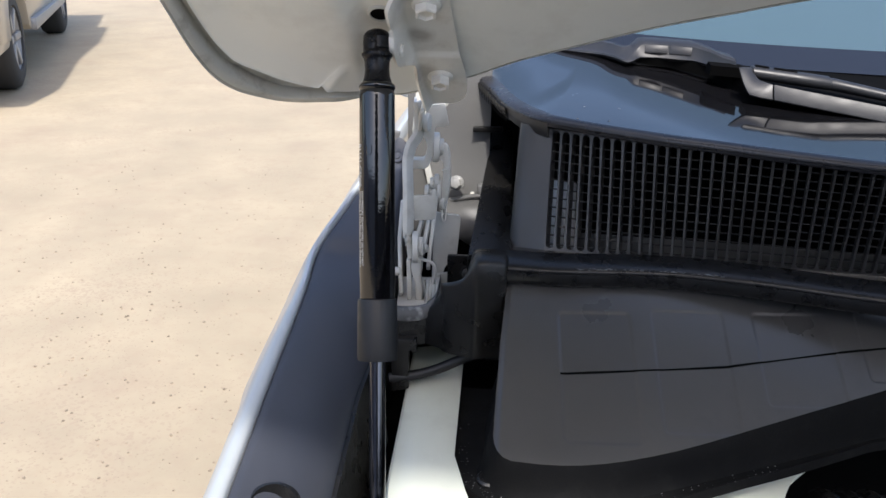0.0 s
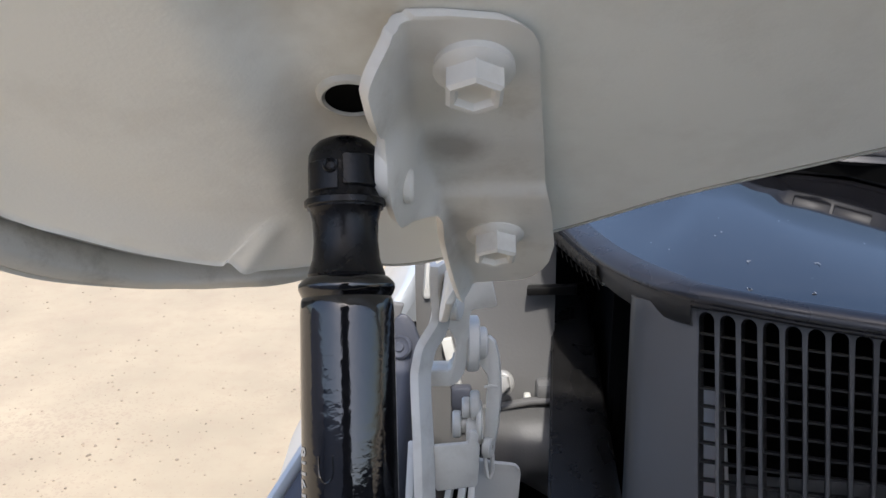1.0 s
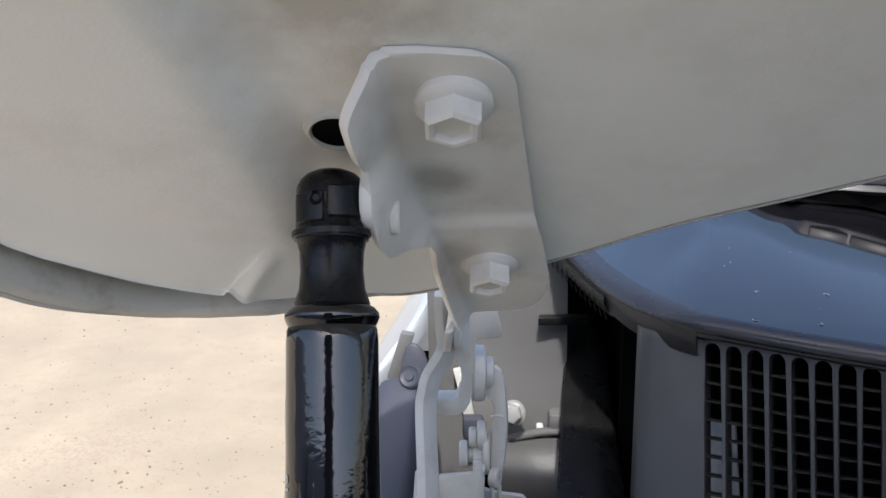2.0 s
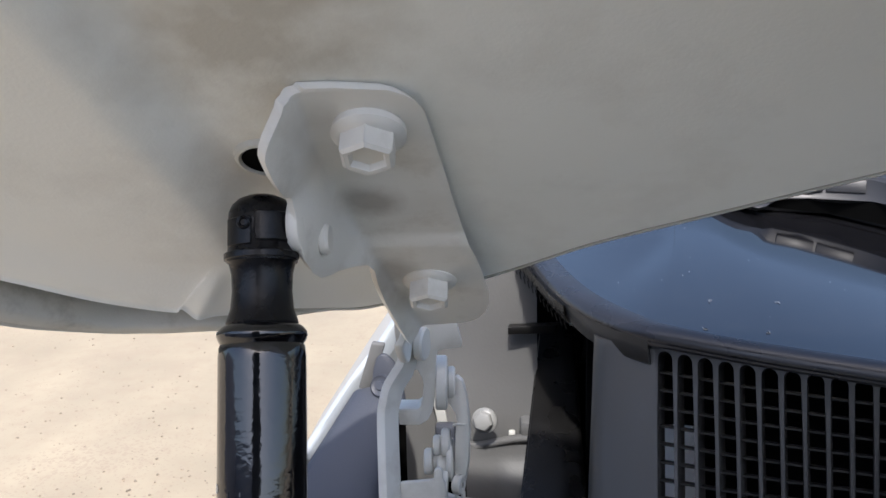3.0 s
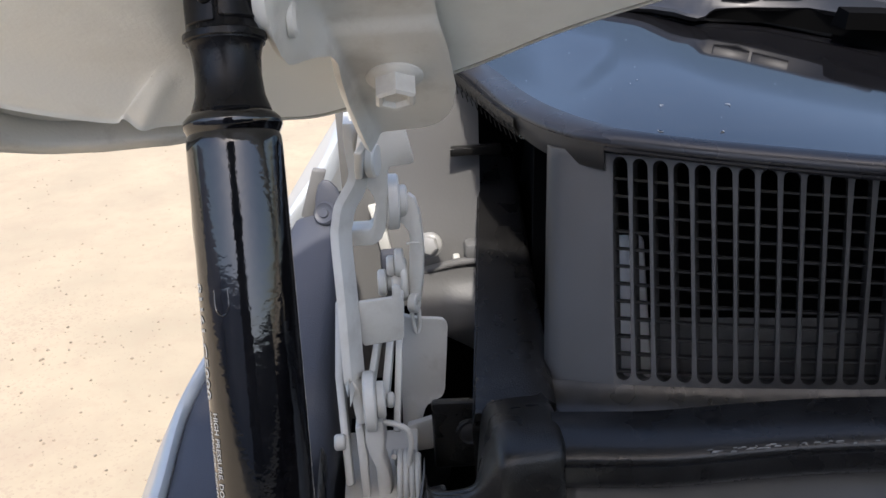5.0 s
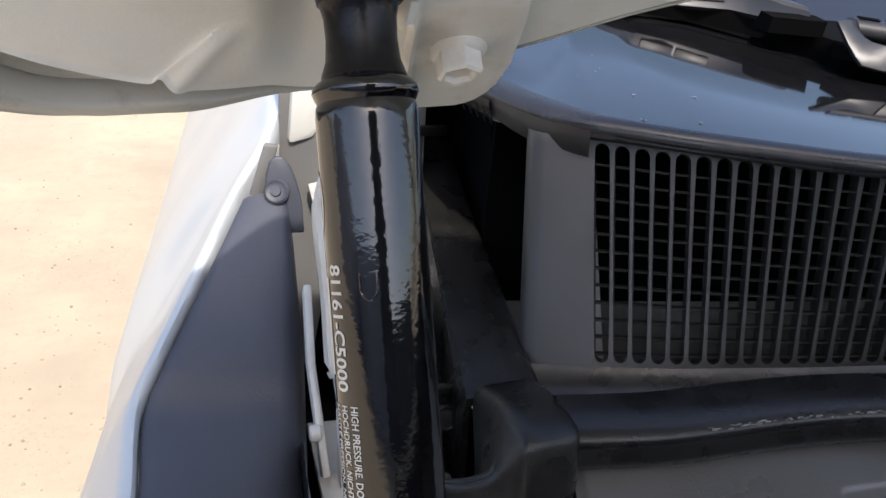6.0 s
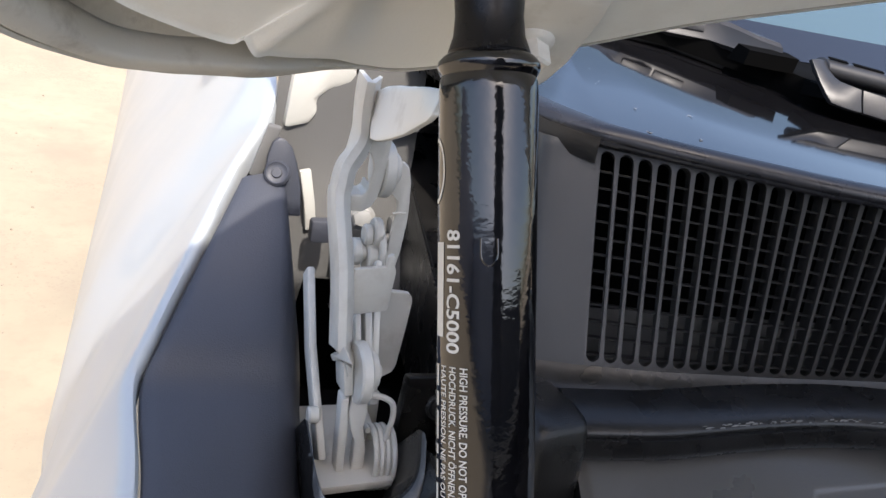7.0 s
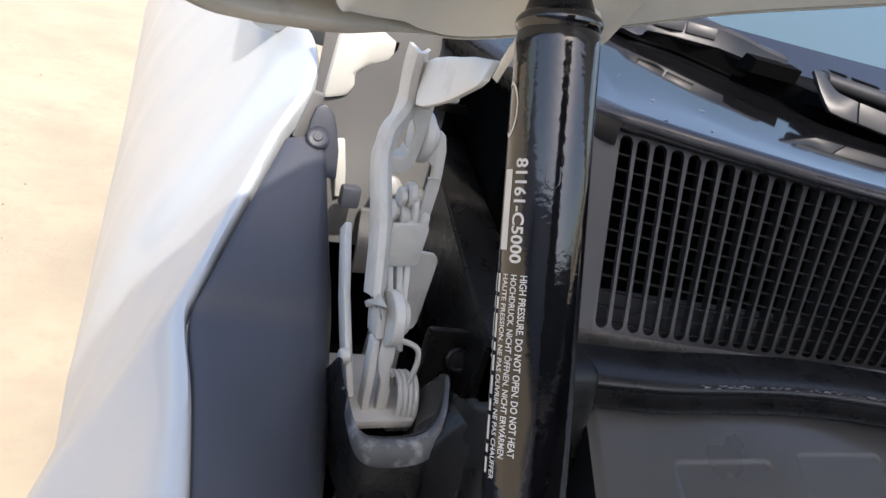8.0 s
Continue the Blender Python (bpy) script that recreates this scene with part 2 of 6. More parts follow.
def bevel_all(bm, offset, segments=2, limit=25):
    bm.normal_update()
    edges = [e for e in bm.edges if len(e.link_faces) == 2 and e.calc_face_angle(0) > radians(limit)]
    if edges and offset > 0:
        bmesh.ops.bevel(bm, geom=edges, offset=offset, segments=segments, affect="EDGES", profile=0.5, clamp_overlap=True)


def prism(pts, push, bevel=0.0008):
    """A closed outline of 3D points pushed along a vector."""
    bm = bmesh.new()
    push = Vector(push)
    a = [bm.verts.new(Vector(p)) for p in pts]
    b = [bm.verts.new(Vector(p) + push) for p in pts]
    n = len(pts)
    bm.faces.new(a)
    bm.faces.new(list(reversed(b)))
    for i in range(n):
        bm.faces.new((a[i], b[i], b[(i + 1) % n], a[(i + 1) % n]))
    bmesh.ops.recalc_face_normals(bm, faces=bm.faces)
    if bevel:
        bevel_all(bm, bevel)
    return bm


def box(lo, hi, bevel=0.002):
    x0, y0, z0 = lo
    x1, y1, z1 = hi
    return prism([(x0, y0, z0), (x1, y0, z0), (x1, y1, z0), (x0, y1, z0)], (0, 0, z1 - z0), bevel)


def frame_of(axis, hint=(0, 0, 1)):
    w = Vector(axis).normalized()
    h = Vector(hint)
    if abs(w.dot(h)) > 0.97:
        h = Vector((0, 1, 0))
    u = h.cross(w).normalized()
    return u, w.cross(u), w


def lathe(profile, origin, axis, n=32, hint=(0, 0, 1)):
    """profile: rows of (distance along the axis, radius)."""
    bm = bmesh.new()
    u, v, w = frame_of(axis, hint)
    o = Vector(origin)
    rings = []
    for s, r in profile:
        if r < 1e-6:
            rings.append([bm.verts.new(o + w * s)])
        else:
            rings.append([bm.verts.new(o + w * s + (u * math.cos(2 * math.pi * i / n) + v * math.sin(2 * math.pi * i / n)) * r) for i in range(n)])
    for a, b in zip(rings, rings[1:]):
        for i in range(n):
            j = (i + 1) % n
            if len(a) == 1 and len(b) > 1:
                bm.faces.new((a[0], b[i], b[j]))
            elif len(b) == 1 and len(a) > 1:
                bm.faces.new((a[i], b[0], a[j]))
            elif len(a) > 1:
                bm.faces.new((a[i], b[i], b[j], a[j]))
    return bm


def disc(centre, axis, r, length, n=28, edge=0.0008):
    return lathe([(0, 0), (0, r - edge), (edge, r), (length - edge, r), (length, r - edge), (length, 0)], centre, axis, n)


def smooth_path(pts, steps=6):
    """Catmull-Rom through the points."""
    p = [Vector(q) for q in pts]
    p = [p[0] * 2 - p[1]] + p + [p[-1] * 2 - p[-2]]
    out = []
    for i in range(1, len(p) - 2):
        for k in range(steps):
            t = k / steps
            out.append(0.5 * ((2 * p[i]) + (p[i + 1] - p[i - 1]) * t + (2 * p[i - 1] - 5 * p[i] + 4 * p[i + 1] - p[i + 2]) * t * t
                              + (-p[i - 1] + 3 * p[i] - 3 * p[i + 1] + p[i + 2]) * t ** 3))
    out.append(p[-2])
    return out


def sweep(path, profile, side=(1, 0, 0), closed=True, fixed=False):
    """A profile of (a, b) carried along a path: a along `side` (made square to the path), b square to both."""
    bm = bmesh.new()
    path = [Vector(p) for p in path]
    rings = []
    for i, p in enumerate(path):
        d = (path[min(i + 1, len(path) - 1)] - path[max(i - 1, 0)]).normalized()
        s = Vector(side)
        if not fixed:
            s = (s - d * s.dot(d)).normalized()
        n = s.cross(d).normalized()
        rings.append([bm.verts.new(p + s * a + n * b) for a, b in profile])
    m = len(profile)
    for a, b in zip(rings, rings[1:]):
        for i in range(m if closed else m - 1):
            j = (i + 1) % m
            bm.faces.new((a[i], a[j], b[j], b[i]))
    if closed:
        bm.faces.new(rings[0])
        bm.faces.new(list(reversed(rings[-1])))
    return bm


def ring_profile(r, n=12):
    return [(r * math.cos(2 * math.pi * i / n), r * math.sin(2 * math.pi * i / n)) for i in range(n)]


def pipe(path, r, n=12, steps=6, side=(1, 0, 0)):
    return sweep(smooth_path(path, steps) if steps else path, ring_profile(r, n), side)


def bar(path, w, h, side=(1, 0, 0), bevel=0.0006):
    """A rectangular strap: w along side, h across."""
    bm = sweep(path, [(-w / 2, -h / 2), (w / 2, -h / 2), (w / 2, h / 2), (-w / 2, h / 2)], side)
    bmesh.ops.recalc_face_normals(bm, faces=bm.faces)
    bevel_all(bm, bevel)
    return bm


def surface(rows, thick=0.0, push=(0, 0, -1)):
    """A sheet through rows of points; thick > 0 closes it into a shell pushed the given way."""
    bm = bmesh.new()
    g = [[bm.verts.new(Vector(p)) for p in r] for r in rows]
    for a, b in zip(g, g[1:]):
        for i in range(len(a) - 1):
            bm.faces.new((a[i], a[i + 1], b[i + 1], b[i]))
    if thick:
        d = Vector(push).normalized() * thick
        h = [[bm.verts.new(Vector(p) + d) for p in r] for r in rows]
        for a, b in zip(h, h[1:]):
            for i in range(len(a) - 1):
                bm.faces.new((a[i], b[i], b[i + 1], a[i + 1]))
        for i in range(len(rows[0]) - 1):
            bm.faces.new((g[0][i], h[0][i], h[0][i + 1], g[0][i + 1]))
            bm.faces.new((g[-1][i], g[-1][i + 1], h[-1][i + 1], h[-1][i]))
        for j in range(len(rows) - 1):
            bm.faces.new((g[j][0], g[j + 1][0], h[j + 1][0], h[j][0]))
            bm.faces.new((g[j][-1], h[j][-1], h[j + 1][-1], g[j + 1][-1]))
    return bm


def lerp(a, b, t):
    return a + (b - a) * t


def sstep(a, b, x):
    t = max(0.0, min(1.0, (x - a) / (b - a)))
    return t * t * (3 - 2 * t)


def table(rows, x):
    """Piecewise linear look-up in rows of (x, y)."""
    if x <= rows[0][0]:
        return rows[0][1]
    for (x0, y0), (x1, y1) in zip(rows, rows[1:]):
        if x <= x1:
            return lerp(y0, y1, (x - x0) / (x1 - x0))
    return rows[-1][1]


def hex_bolt(name, tip, axis, parent, af=0.0125, head=0.0085, flange=0.0088, mat=HINGE_PAINT, label="", hollow=True):
    """A flanged hexagon bolt whose outer face is centred on tip; axis points out of the work."""
    w = Vector(axis).normalized()
    root = Vector(tip) - w * (head + 0.0025)
    r = af / math.sqrt(3)
    bolt = part(name, lathe([(0, 0), (0, flange), (0.0026, flange + 0.0002), (0.0034, flange - 0.0006), (0.0042, r * 0.95), (0.0042, 0)], root, w, 32), mat, parent, label)
    h = lathe([(0.002, 0), (0.002, r), (0.0017 + head, r), (0.0025 + head, r * 0.86)] + ([(0.0023 + head, r * 0.70), (0.0008 + head, r * 0.58), (0.0006 + head, 0)] if hollow else [(0.0030 + head, r * 0.6), (0.0032 + head, 0)]), root, w, 6, hint=(0.3, 0.2, 1))
    part("bolt_head", h, mat, bolt, angle=25)
    return bolt


# ---- ground ----
bm = bmesh.new()
bmesh.ops.create_grid(bm, x_segments=40, y_segments=40, size=150)
solo("ground", bm, SAND, "pale sandy concrete yard with loose dark pebbles and stains", "ground", kind="structure")

# Unseen walls, added to give the gas strut dark and bluish reflections.
DARK_WALL = material("dark_reflect_wall", (0.05, 0.05, 0.052), 0.85, vary=0.25, scale=4, bump=0.3, bump_scale=40)
GREY_WALL = material("grey_reflect_wall", (0.38, 0.385, 0.44), 0.85, vary=0.2, scale=3, bump=0.3, bump_scale=40)
solo("reflect_wall_front", box((-1.0, -5.2, 0.0), (1.1, -5.0, 5.4), 0.01), DARK_WALL, "unseen dark wall, added for dark reflections in the strut", "wall", kind="structure")
solo("reflect_wall_low", box((1.1, -5.2, 0.0), (9.0, -5.0, 2.0), 0.01), DARK_WALL, "unseen low dark wall, added to darken the strut's reflection", "wall", kind="structure")
solo("reflect_wall_corner", box((-8.0, -5.2, 0.0), (-1.0, -5.0, 2.9), 0.01), GREY_WALL, "unseen blue-grey wall, added for cool reflections in the strut", "wall", kind="structure")
solo("reflect_wall_side", box((-8.2, -5.2, 0.0), (-8.0, 0.6, 2.9), 0.01), GREY_WALL, "unseen blue-grey wall, added for cool reflections in the strut", "wall", kind="structure")

# ---- the open bonnet: u across, v up the slope, h out of its underside ----
V_UP = Vector((0, -0.773, 0.634))
N_IN = Vector((0, -0.634, -0.773))
MID = 0.68


def on_bonnet(u, v, h=0.0):
    return Vector((u, 0, 0)) + V_UP * v + N_IN * (h - 1.298)


# outline of the hem, each with the matching point of the inner panel's edge
HEM_EDGE = [(-0.090, 0.2492, -0.0850, 0.2872), (-0.078, 0.2487, -0.0740, 0.2810), (-0.068, 0.2494, -0.0660, 0.2775), (-0.0610, 0.2501, -0.0612, 0.2764), (-0.0575, 0.2504, -0.0585, 0.2792), (-0.0535, 0.2504, -0.0555, 0.2745),
       (-0.044, 0.2497, -0.0470, 0.2680), (-0.030, 0.2484, -0.0300, 0.2600), (-0.016, 0.2470, -0.016, 0.2505)]
REAR = [(0.0035, 0.2500), (0.0462, 0.2755), (0.075, 0.2965), (0.107, 0.3140), (0.157, 0.3400), (0.204, 0.3590), (0.2452, 0.3750), (0.35, 0.408), (0.50, 0.439), (0.68, 0.451)]
CORNER = [(-0.102, 0.2530, -0.0925, 0.2930), (-0.1175, 0.2625, -0.1005, 0.3000), (-0.127, 0.2805, -0.1085, 0.3070), (-0.1315, 0.307, -0.1145, 0.3180), (-0.1345, 0.345, -0.1208, 0.348), (-0.139, 0.41, -0.1255, 0.41),
          (-0.145, 0.53, -0.1315, 0.53), (-0.146, 0.75, -0.1325, 0.75), (-0.132, 1.0, -0.119, 0.998), (-0.10, 1.16, -0.085, 1.148)]


def hem_height(u, v):
    if u > MID:
        u = 2 * MID - u
    return 0.010 * (1 - sstep(-0.056, -0.012, u)) if v < 1.1 else 0.004


def droop(u, v):
    """How far the hem hangs at the bonnet's rear corners."""
    if u > MID:
        u = 2 * MID - u
    return 0.011 * (1 - sstep(-0.130, -0.082, u)) * (1 - sstep(0.32, 0.45, v))


def bonnet_outline():
    rows = [(u, v, u, v + 0.003) for u, v in reversed(REAR)] + list(reversed(HEM_EDGE)) + CORNER + [(0.0, 1.235, 0.005, 1.215), (0.25, 1.275, 0.25, 1.255), (MID, 1.29, MID, 1.27)]
    rows = [(u, v + 2.15 * droop(u, v), iu, iv) for u, v, iu, iv in rows]
    sides = []
    for a, b in ((0, 1), (2, 3)):
        half = smooth_path([Vector((r[a], r[b], 0)) for r in rows], 8)
        sides.append(half + [Vector((2 * MID - p.x, p.y, 0)) for p in reversed(half[1:-1])])
    return sides


def bonnet_relief(u, v):
    um = u if u <= MID else 2 * MID - u
    h = 0.008 * (1 - sstep(-0.034, -0.019, um + 0.12 * max(0.0, v - 0.34)))
    # pressed rib that starts at the notch in the panel's edge
    ax, av, bx, bv = -0.0540, 0.2745, -0.0425, 0.2950
    t = ((um - ax) * (bx - ax) + (v - av) * (bv - av)) / ((bx - ax) ** 2 + (bv - av) ** 2)
    if -0.4 < t < 1.4:
        q = math.hypot(um - lerp(ax, bx, min(max(t, -0.3), 1)), v - lerp(av, bv, min(max(t, -0.3), 1)))
        h += 0.0019 * math.exp(-(q / 0.0036) ** 2)
    h += 0.004 * sstep(0.06, 0.12, um) * sstep(0.36, 0.46, v)
    h -= 0.020 * sstep(0.46, 0.60, v) * sstep(0.0, 0.10, um)
    # crown across the car
    h -= 0.03 * (1 - ((um - MID) / (MID + 0.15)) ** 2) * sstep(0.5, 1.1, v)
    return h


bonnet = thing("bonnet", on_bonnet(0.02, 0.25), "open car bonnet, pale grey-cream painted underside with seam and hem", "car bonnet")
loop, inner_loop = bonnet_outline()
n_loop = len(loop)
HEM = [(0.0, 0.0, -0.006), (0.0, 1.0, -0.0022), (0.0005, 1.0, -0.0012), (0.0020, 1.0, -0.0012), (0.0021, 1.0, -0.0060), (0.0031, 1.0, -0.0060), (0.0032, 1.0, -0.0004), (0.0038, 1.0, 0.0), (0.0084, 1.0, 0.0), (0.0092, 1.0, -0.0004),
       (0.0096, 1.0, -0.0014), (0.0097, 1.0, -0.0150), (0.0109, 1.0, -0.0150), (0.0112, 1.0, -0.0080), (0.0130, 1.0, -0.0092), (0.0160, 1.0, -0.0102), (0.0200, 1.0, -0.0108), (1.0, 1.0, -0.0108)]
bm = bmesh.new()
rows = []
for f, k1, h in HEM:
    row = []
    for p, k in zip(loop, inner_loop):
        g = (k - p).length
        sc = min(1.0, g / 0.022)
        q = p.lerp(k, min(f * sc / g, 1.0) if f < 1 else 1.0)
        row.append(bm.verts.new(on_bonnet(q.x, q.y, k1 * (hem_height(p.x, p.y) + droop(p.x, p.y - 0.01) * (1 - min(1.0, f / 0.020))) + h * (sc if f > 0.003 else 1.0))))
    rows.append(row)
for a, b in zip(rows, rows[1:]):
    for i in range(n_loop):
        j = (i + 1) % n_loop
        bm.faces.new((a[i], a[j], b[j], b[i]))
part("hem", bm, HEM_SHADE_PAINT, bonnet, "folded seam with sealed groove", 55)
bm = bmesh.new()
rows = []
core = []
for p in loop:
    core.append(Vector((min(max(p.x, 0.2), 2 * MID - 0.2), min(max(p.y, 0.62), 1.05), 0)))
steps = [0.0, 0.00001, 0.0006, 0.0020] + [0.005 + 0.995 * (i / 60) ** 1.35 for i in range(61)]
for k, t in enumerate(steps):
    row = []
    for p, s, c in zip(loop, inner_loop, core):
        g = (s - p).length
        q = s.lerp(c, t)
        hh = hem_height(p.x, p.y)
        if k == 0:
            h = hh - 0.0108 * min(1.0, g / 0.022)
        else:
            rib = bonnet_relief(q.x, q.y)
            edge_h = hh * 1.05 + max(0.0, rib - 0.008) + 0.0006 * min(1.0, g / 0.02)
            h = lerp(edge_h + (-0.0014, -0.0002, 0.0008)[k - 1] * min(1.0, g / 0.02) if k < 4 else edge_h, rib, sstep(0.0, 0.07, t))
        row.append(bm.verts.new(on_bonnet(q.x, q.y, h)))
    rows.append(row)
for a, b in zip(rows, rows[1:]):
    for i in range(n_loop):
        j = (i + 1) % n_loop
        bm.faces.new((a[i], a[j], b[j], b[i]))
bm.faces.new(rows[-1])
bmesh.ops.remove_doubles(bm, verts=bm.verts, dist=1e-6)
add_dirt(BONNET_PAINT, on_bonnet(-0.012, 0.350) - BASE[bonnet.name], 0.030, (0.42, 0.37, 0.29), 0.35)
add_dirt(BONNET_PAINT, on_bonnet(-0.004, 0.400) - BASE[bonnet.name], 0.050, (0.38, 0.34, 0.26), 0.6)
part("inner_panel", bm, BONNET_PAINT, bonnet, "", 50)
bm = bmesh.new()
outer = []
for out, k1, f, h in [(0.0, 1.0, 0.0, -0.0034), (0.0022, 1.0, 0.0, -0.0040), (0.0036, 1.0, 0.0, -0.0062), (0.0036, 0.8, 0.0, -0.0090), (0.0020, 0.3, 0.0, -0.0120), (0.0, 0.0, 0.002, -0.014), (0.0, 0.0, 0.02, -0.016), (0.0, 0.0, 0.12, -0.024), (0.0, 0.0, 0.4, -0.045), (0.0, 0.0, 0.8, -0.055)]:
    ring = []
    for p, c in zip(loop, core):
        um = p.x if p.x < MID else 2 * MID - p.x
        q = p.lerp(c, f) - (c - p).normalized() * out * (1 - sstep(-0.05, -0.01, um))
        deep = 0.027 * sstep(-0.06, -0.01, um) * (1 - k1) * (1 - sstep(0.9, 1.2, p.y))      # rear edge thickened out of view so its shadow reaches the hinge
        ring.append(bm.verts.new(on_bonnet(q.x, q.y, k1 * (hem_height(p.x, p.y) + droop(p.x, p.y - 0.01)) + h - deep)))
    outer.append(ring)
for a, b in zip(outer, outer[1:]):
    for i in range(n_loop):
        j = (i + 1) % n_loop
        bm.faces.new((a[i], a[j], b[j], b[i]))
bm.faces.new(outer[-1])
part("outer_skin", bm, BODY_WHITE, bonnet, "white outer skin", 50)
part("drain_hole", lathe([(0.0, 0.0), (0.0, 0.0060), (0.0006, 0.0062), (0.0013, 0.0068), (0.0010, 0.0077), (-0.0004, 0.0084)], on_bonnet(-0.0120, 0.3530, 0.0003), N_IN, 28), PRIMER, bonnet)
# Near-black disc paints the shade inside the hole; the panel is uncut.
part("hole_shade_disc", lathe([(0.0, 0.0), (0.0002, 0.0058), (0.0004, 0.0061)], on_bonnet(-0.0120, 0.3530, 0.0006), N_IN, 28), DARK, bonnet, "black disc for the shade inside the drain hole")

# ---- the hinge ----
hinge = thing("hinge_assembly", (0.01, 0.64, 0.985), "cream-painted pressed steel bonnet hinge with bolts and links", "hinge")


def bracket_x(v):
    return table([(0.15, 0.0205), (0.242, 0.0172), (0.2586, 0.0142), (0.30, 0.0082), (0.3287, 0.0031), (0.3576, 0.0012), (0.389, 0.0005)], v)


RIGHT = [(0.2450, 0.0190), (0.2456, 0.0290), (0.2470, 0.0345), (0.2505, 0.0385), (0.2560, 0.0412), (0.2630, 0.0428), (0.2763, 0.0432), (0.3020, 0.0398), (0.3159, 0.0368), (0.3383, 0.0345), (0.3578, 0.0322), (0.3757, 0.0306),
         (0.3822, 0.0286), (0.3858, 0.0255), (0.3877, 0.0215), (0.3884, 0.0120)]
# height of the upstanding flange's free edge, and of the far edge of the arm that it turns into below the plate
FREE = [(0.185, -0.0020), (0.192, 0.0018), (0.200, 0.0046), (0.210, 0.0075), (0.220, 0.0100), (0.240, 0.0132), (0.258, 0.0122), (0.280, 0.0110), (0.292, 0.0096), (0.299, 0.0080), (0.305, 0.0086), (0.311, 0.0120), (0.3186, 0.0178), (0.326, 0.0222),
        (0.334, 0.0240), (0.342, 0.0240), (0.347, 0.0206), (0.353, 0.0150), (0.3560, 0.0136), (0.3575, 0.0150), (0.362, 0.0162), (0.368, 0.0162), (0.374, 0.0152), (0.379, 0.0134), (0.3825, 0.0112), (0.3850, 0.0088), (0.3868, 0.0070), (0.3884, 0.0060)]
FAR = [(0.185, -0.0220), (0.200, -0.0180), (0.213, -0.0125), (0.224, -0.0070), (0.235, -0.0020), (0.2450, 0.0036)]


def plate_h(v):
    """Height of the bracket's base plate: two shallow pressed steps."""
    return 0.0022 + 0.0013 * (1 - sstep(0.335, 0.352, v)) + 0.0017 * (1 - sstep(0.309, 0.316, v))


def flange_section(v):
    """Points of the flange at v, from its root up to the free edge, leaning outwards."""
    x, f, h0 = bracket_x(v), table(FREE, v), plate_h(v)
    out = []
    for k in range(5):
        a = math.pi / 2 * k / 4
        out.append((x + 0.0032 - 0.0026 * math.sin(a), h0 + 0.0024 * (1 - math.cos(a))))
    top = max(f, h0 + 0.0028)
    for k in (0.25, 0.5, 0.75, 1.0):
        lean = (0.0054 + 0.0016 * sstep(0.345, 0.385, v)) * min(1.0, (top - h0 - 0.0024) / 0.0100)
        out.append((x + 0.0006 - lean * k, lerp(h0 + 0.0024, top, k)))
    return out


V_ROWS = [lerp(0.2450, 0.3884, i / 90) for i in range(91)]
SKEW = Vector((-0.0020, 0, 0)) - N_IN * 0.0020
rows = []
for v in V_ROWS:
    sec = flange_section(v)
    xr = max(table(RIGHT, v), sec[0][0] + 0.001)
    flat = [(lerp(xr, sec[0][0], k / 9), plate_h(v)) for k in range(9)]
    # corners: the plate's top edge is rounded where the flange meets it
    w = v - 0.0022 * sstep(0.374, 0.3884, v) - 0.0022 * sstep(0.355, 0.3884, v)
    rows.append([on_bonnet(x, w if x > bracket_x(v) + 0.004 else w - 0.0012 * sstep(0.37, 0.388, v), h) for x, h in flat + sec])
bm = surface(rows, SKEW.length, SKEW)
bmesh.ops.recalc_face_normals(bm, faces=bm.faces)
bevel_all(bm, 0.0007, 2, 55)
add_dirt(BRACKET_PAINT_LIT, on_bonnet(0.0125, 0.335, 0.003) - BASE[hinge.name], 0.014, (0.26, 0.23, 0.19), 0.6)
add_dirt(BRACKET_PAINT_LIT, on_bonnet(0.0060, 0.372, 0.005) - BASE[hinge.name], 0.012, (0.40, 0.37, 0.32), 0.4)
add_dirt(BRACKET_PAINT_LIT, on_bonnet(0.0110, 0.290, 0.008) - BASE[hinge.name], 0.018, (0.30, 0.27, 0.22), 0.6)
part("upper_bracket", bm, BRACKET_PAINT_LIT, hinge, angle=50)
# the flange runs on below the plate as the hinge arm
rows = []
for i in range(31):
    v = lerp(0.185, 0.2450, i / 30)
    f, b = table(FREE, v), table(FAR, v)
    x = lerp(0.0085, 0.0112, (v - 0.2) / 0.045)
    rows.append([on_bonnet(lerp(x + 0.0024 + 0.003 * sstep(0.232, 0.245, v), x, k), v, lerp(b, f, k)) for k in (0, 0.15, 0.3, 0.5, 0.7, 0.85, 1.0)])
bm = surface(rows, 0.0030, (-1, 0, 0))
bmesh.ops.recalc_face_normals(bm, faces=bm.faces)
bevel_all(bm, 0.0007, 2, 55)
part("arm", bm, BRACKET_PAINT_LIT, hinge, angle=50)
hex_bolt("bolt", (0.0243, 0.5942, 1.1733), N_IN, hinge, af=0.0118, head=0.0082, flange=0.0086, mat=BRACKET_PAINT_LIT)
hex_bolt("bolt", (0.0168, 0.5319, 1.2277), N_IN, hinge, af=0.0124, head=0.0072, flange=0.0089, mat=BRACKET_PAINT_LIT)
P0, AX = Vector((-0.01246, 0.52675, 1.15875)), Vector((0.02794, -0.38749, -0.92145)).normalized()
ball = P0 + AX * -0.0553
part("stud_boss", lathe([(0, 0), (0, 0.0068), (0.001, 0.0075), (0.003, 0.0075), (0.0042, 0.006), (0.0048, 0)], (-0.0062, ball.y, ball.z), (1, 0, 0), 24), BRACKET_PAINT_LIT, hinge)
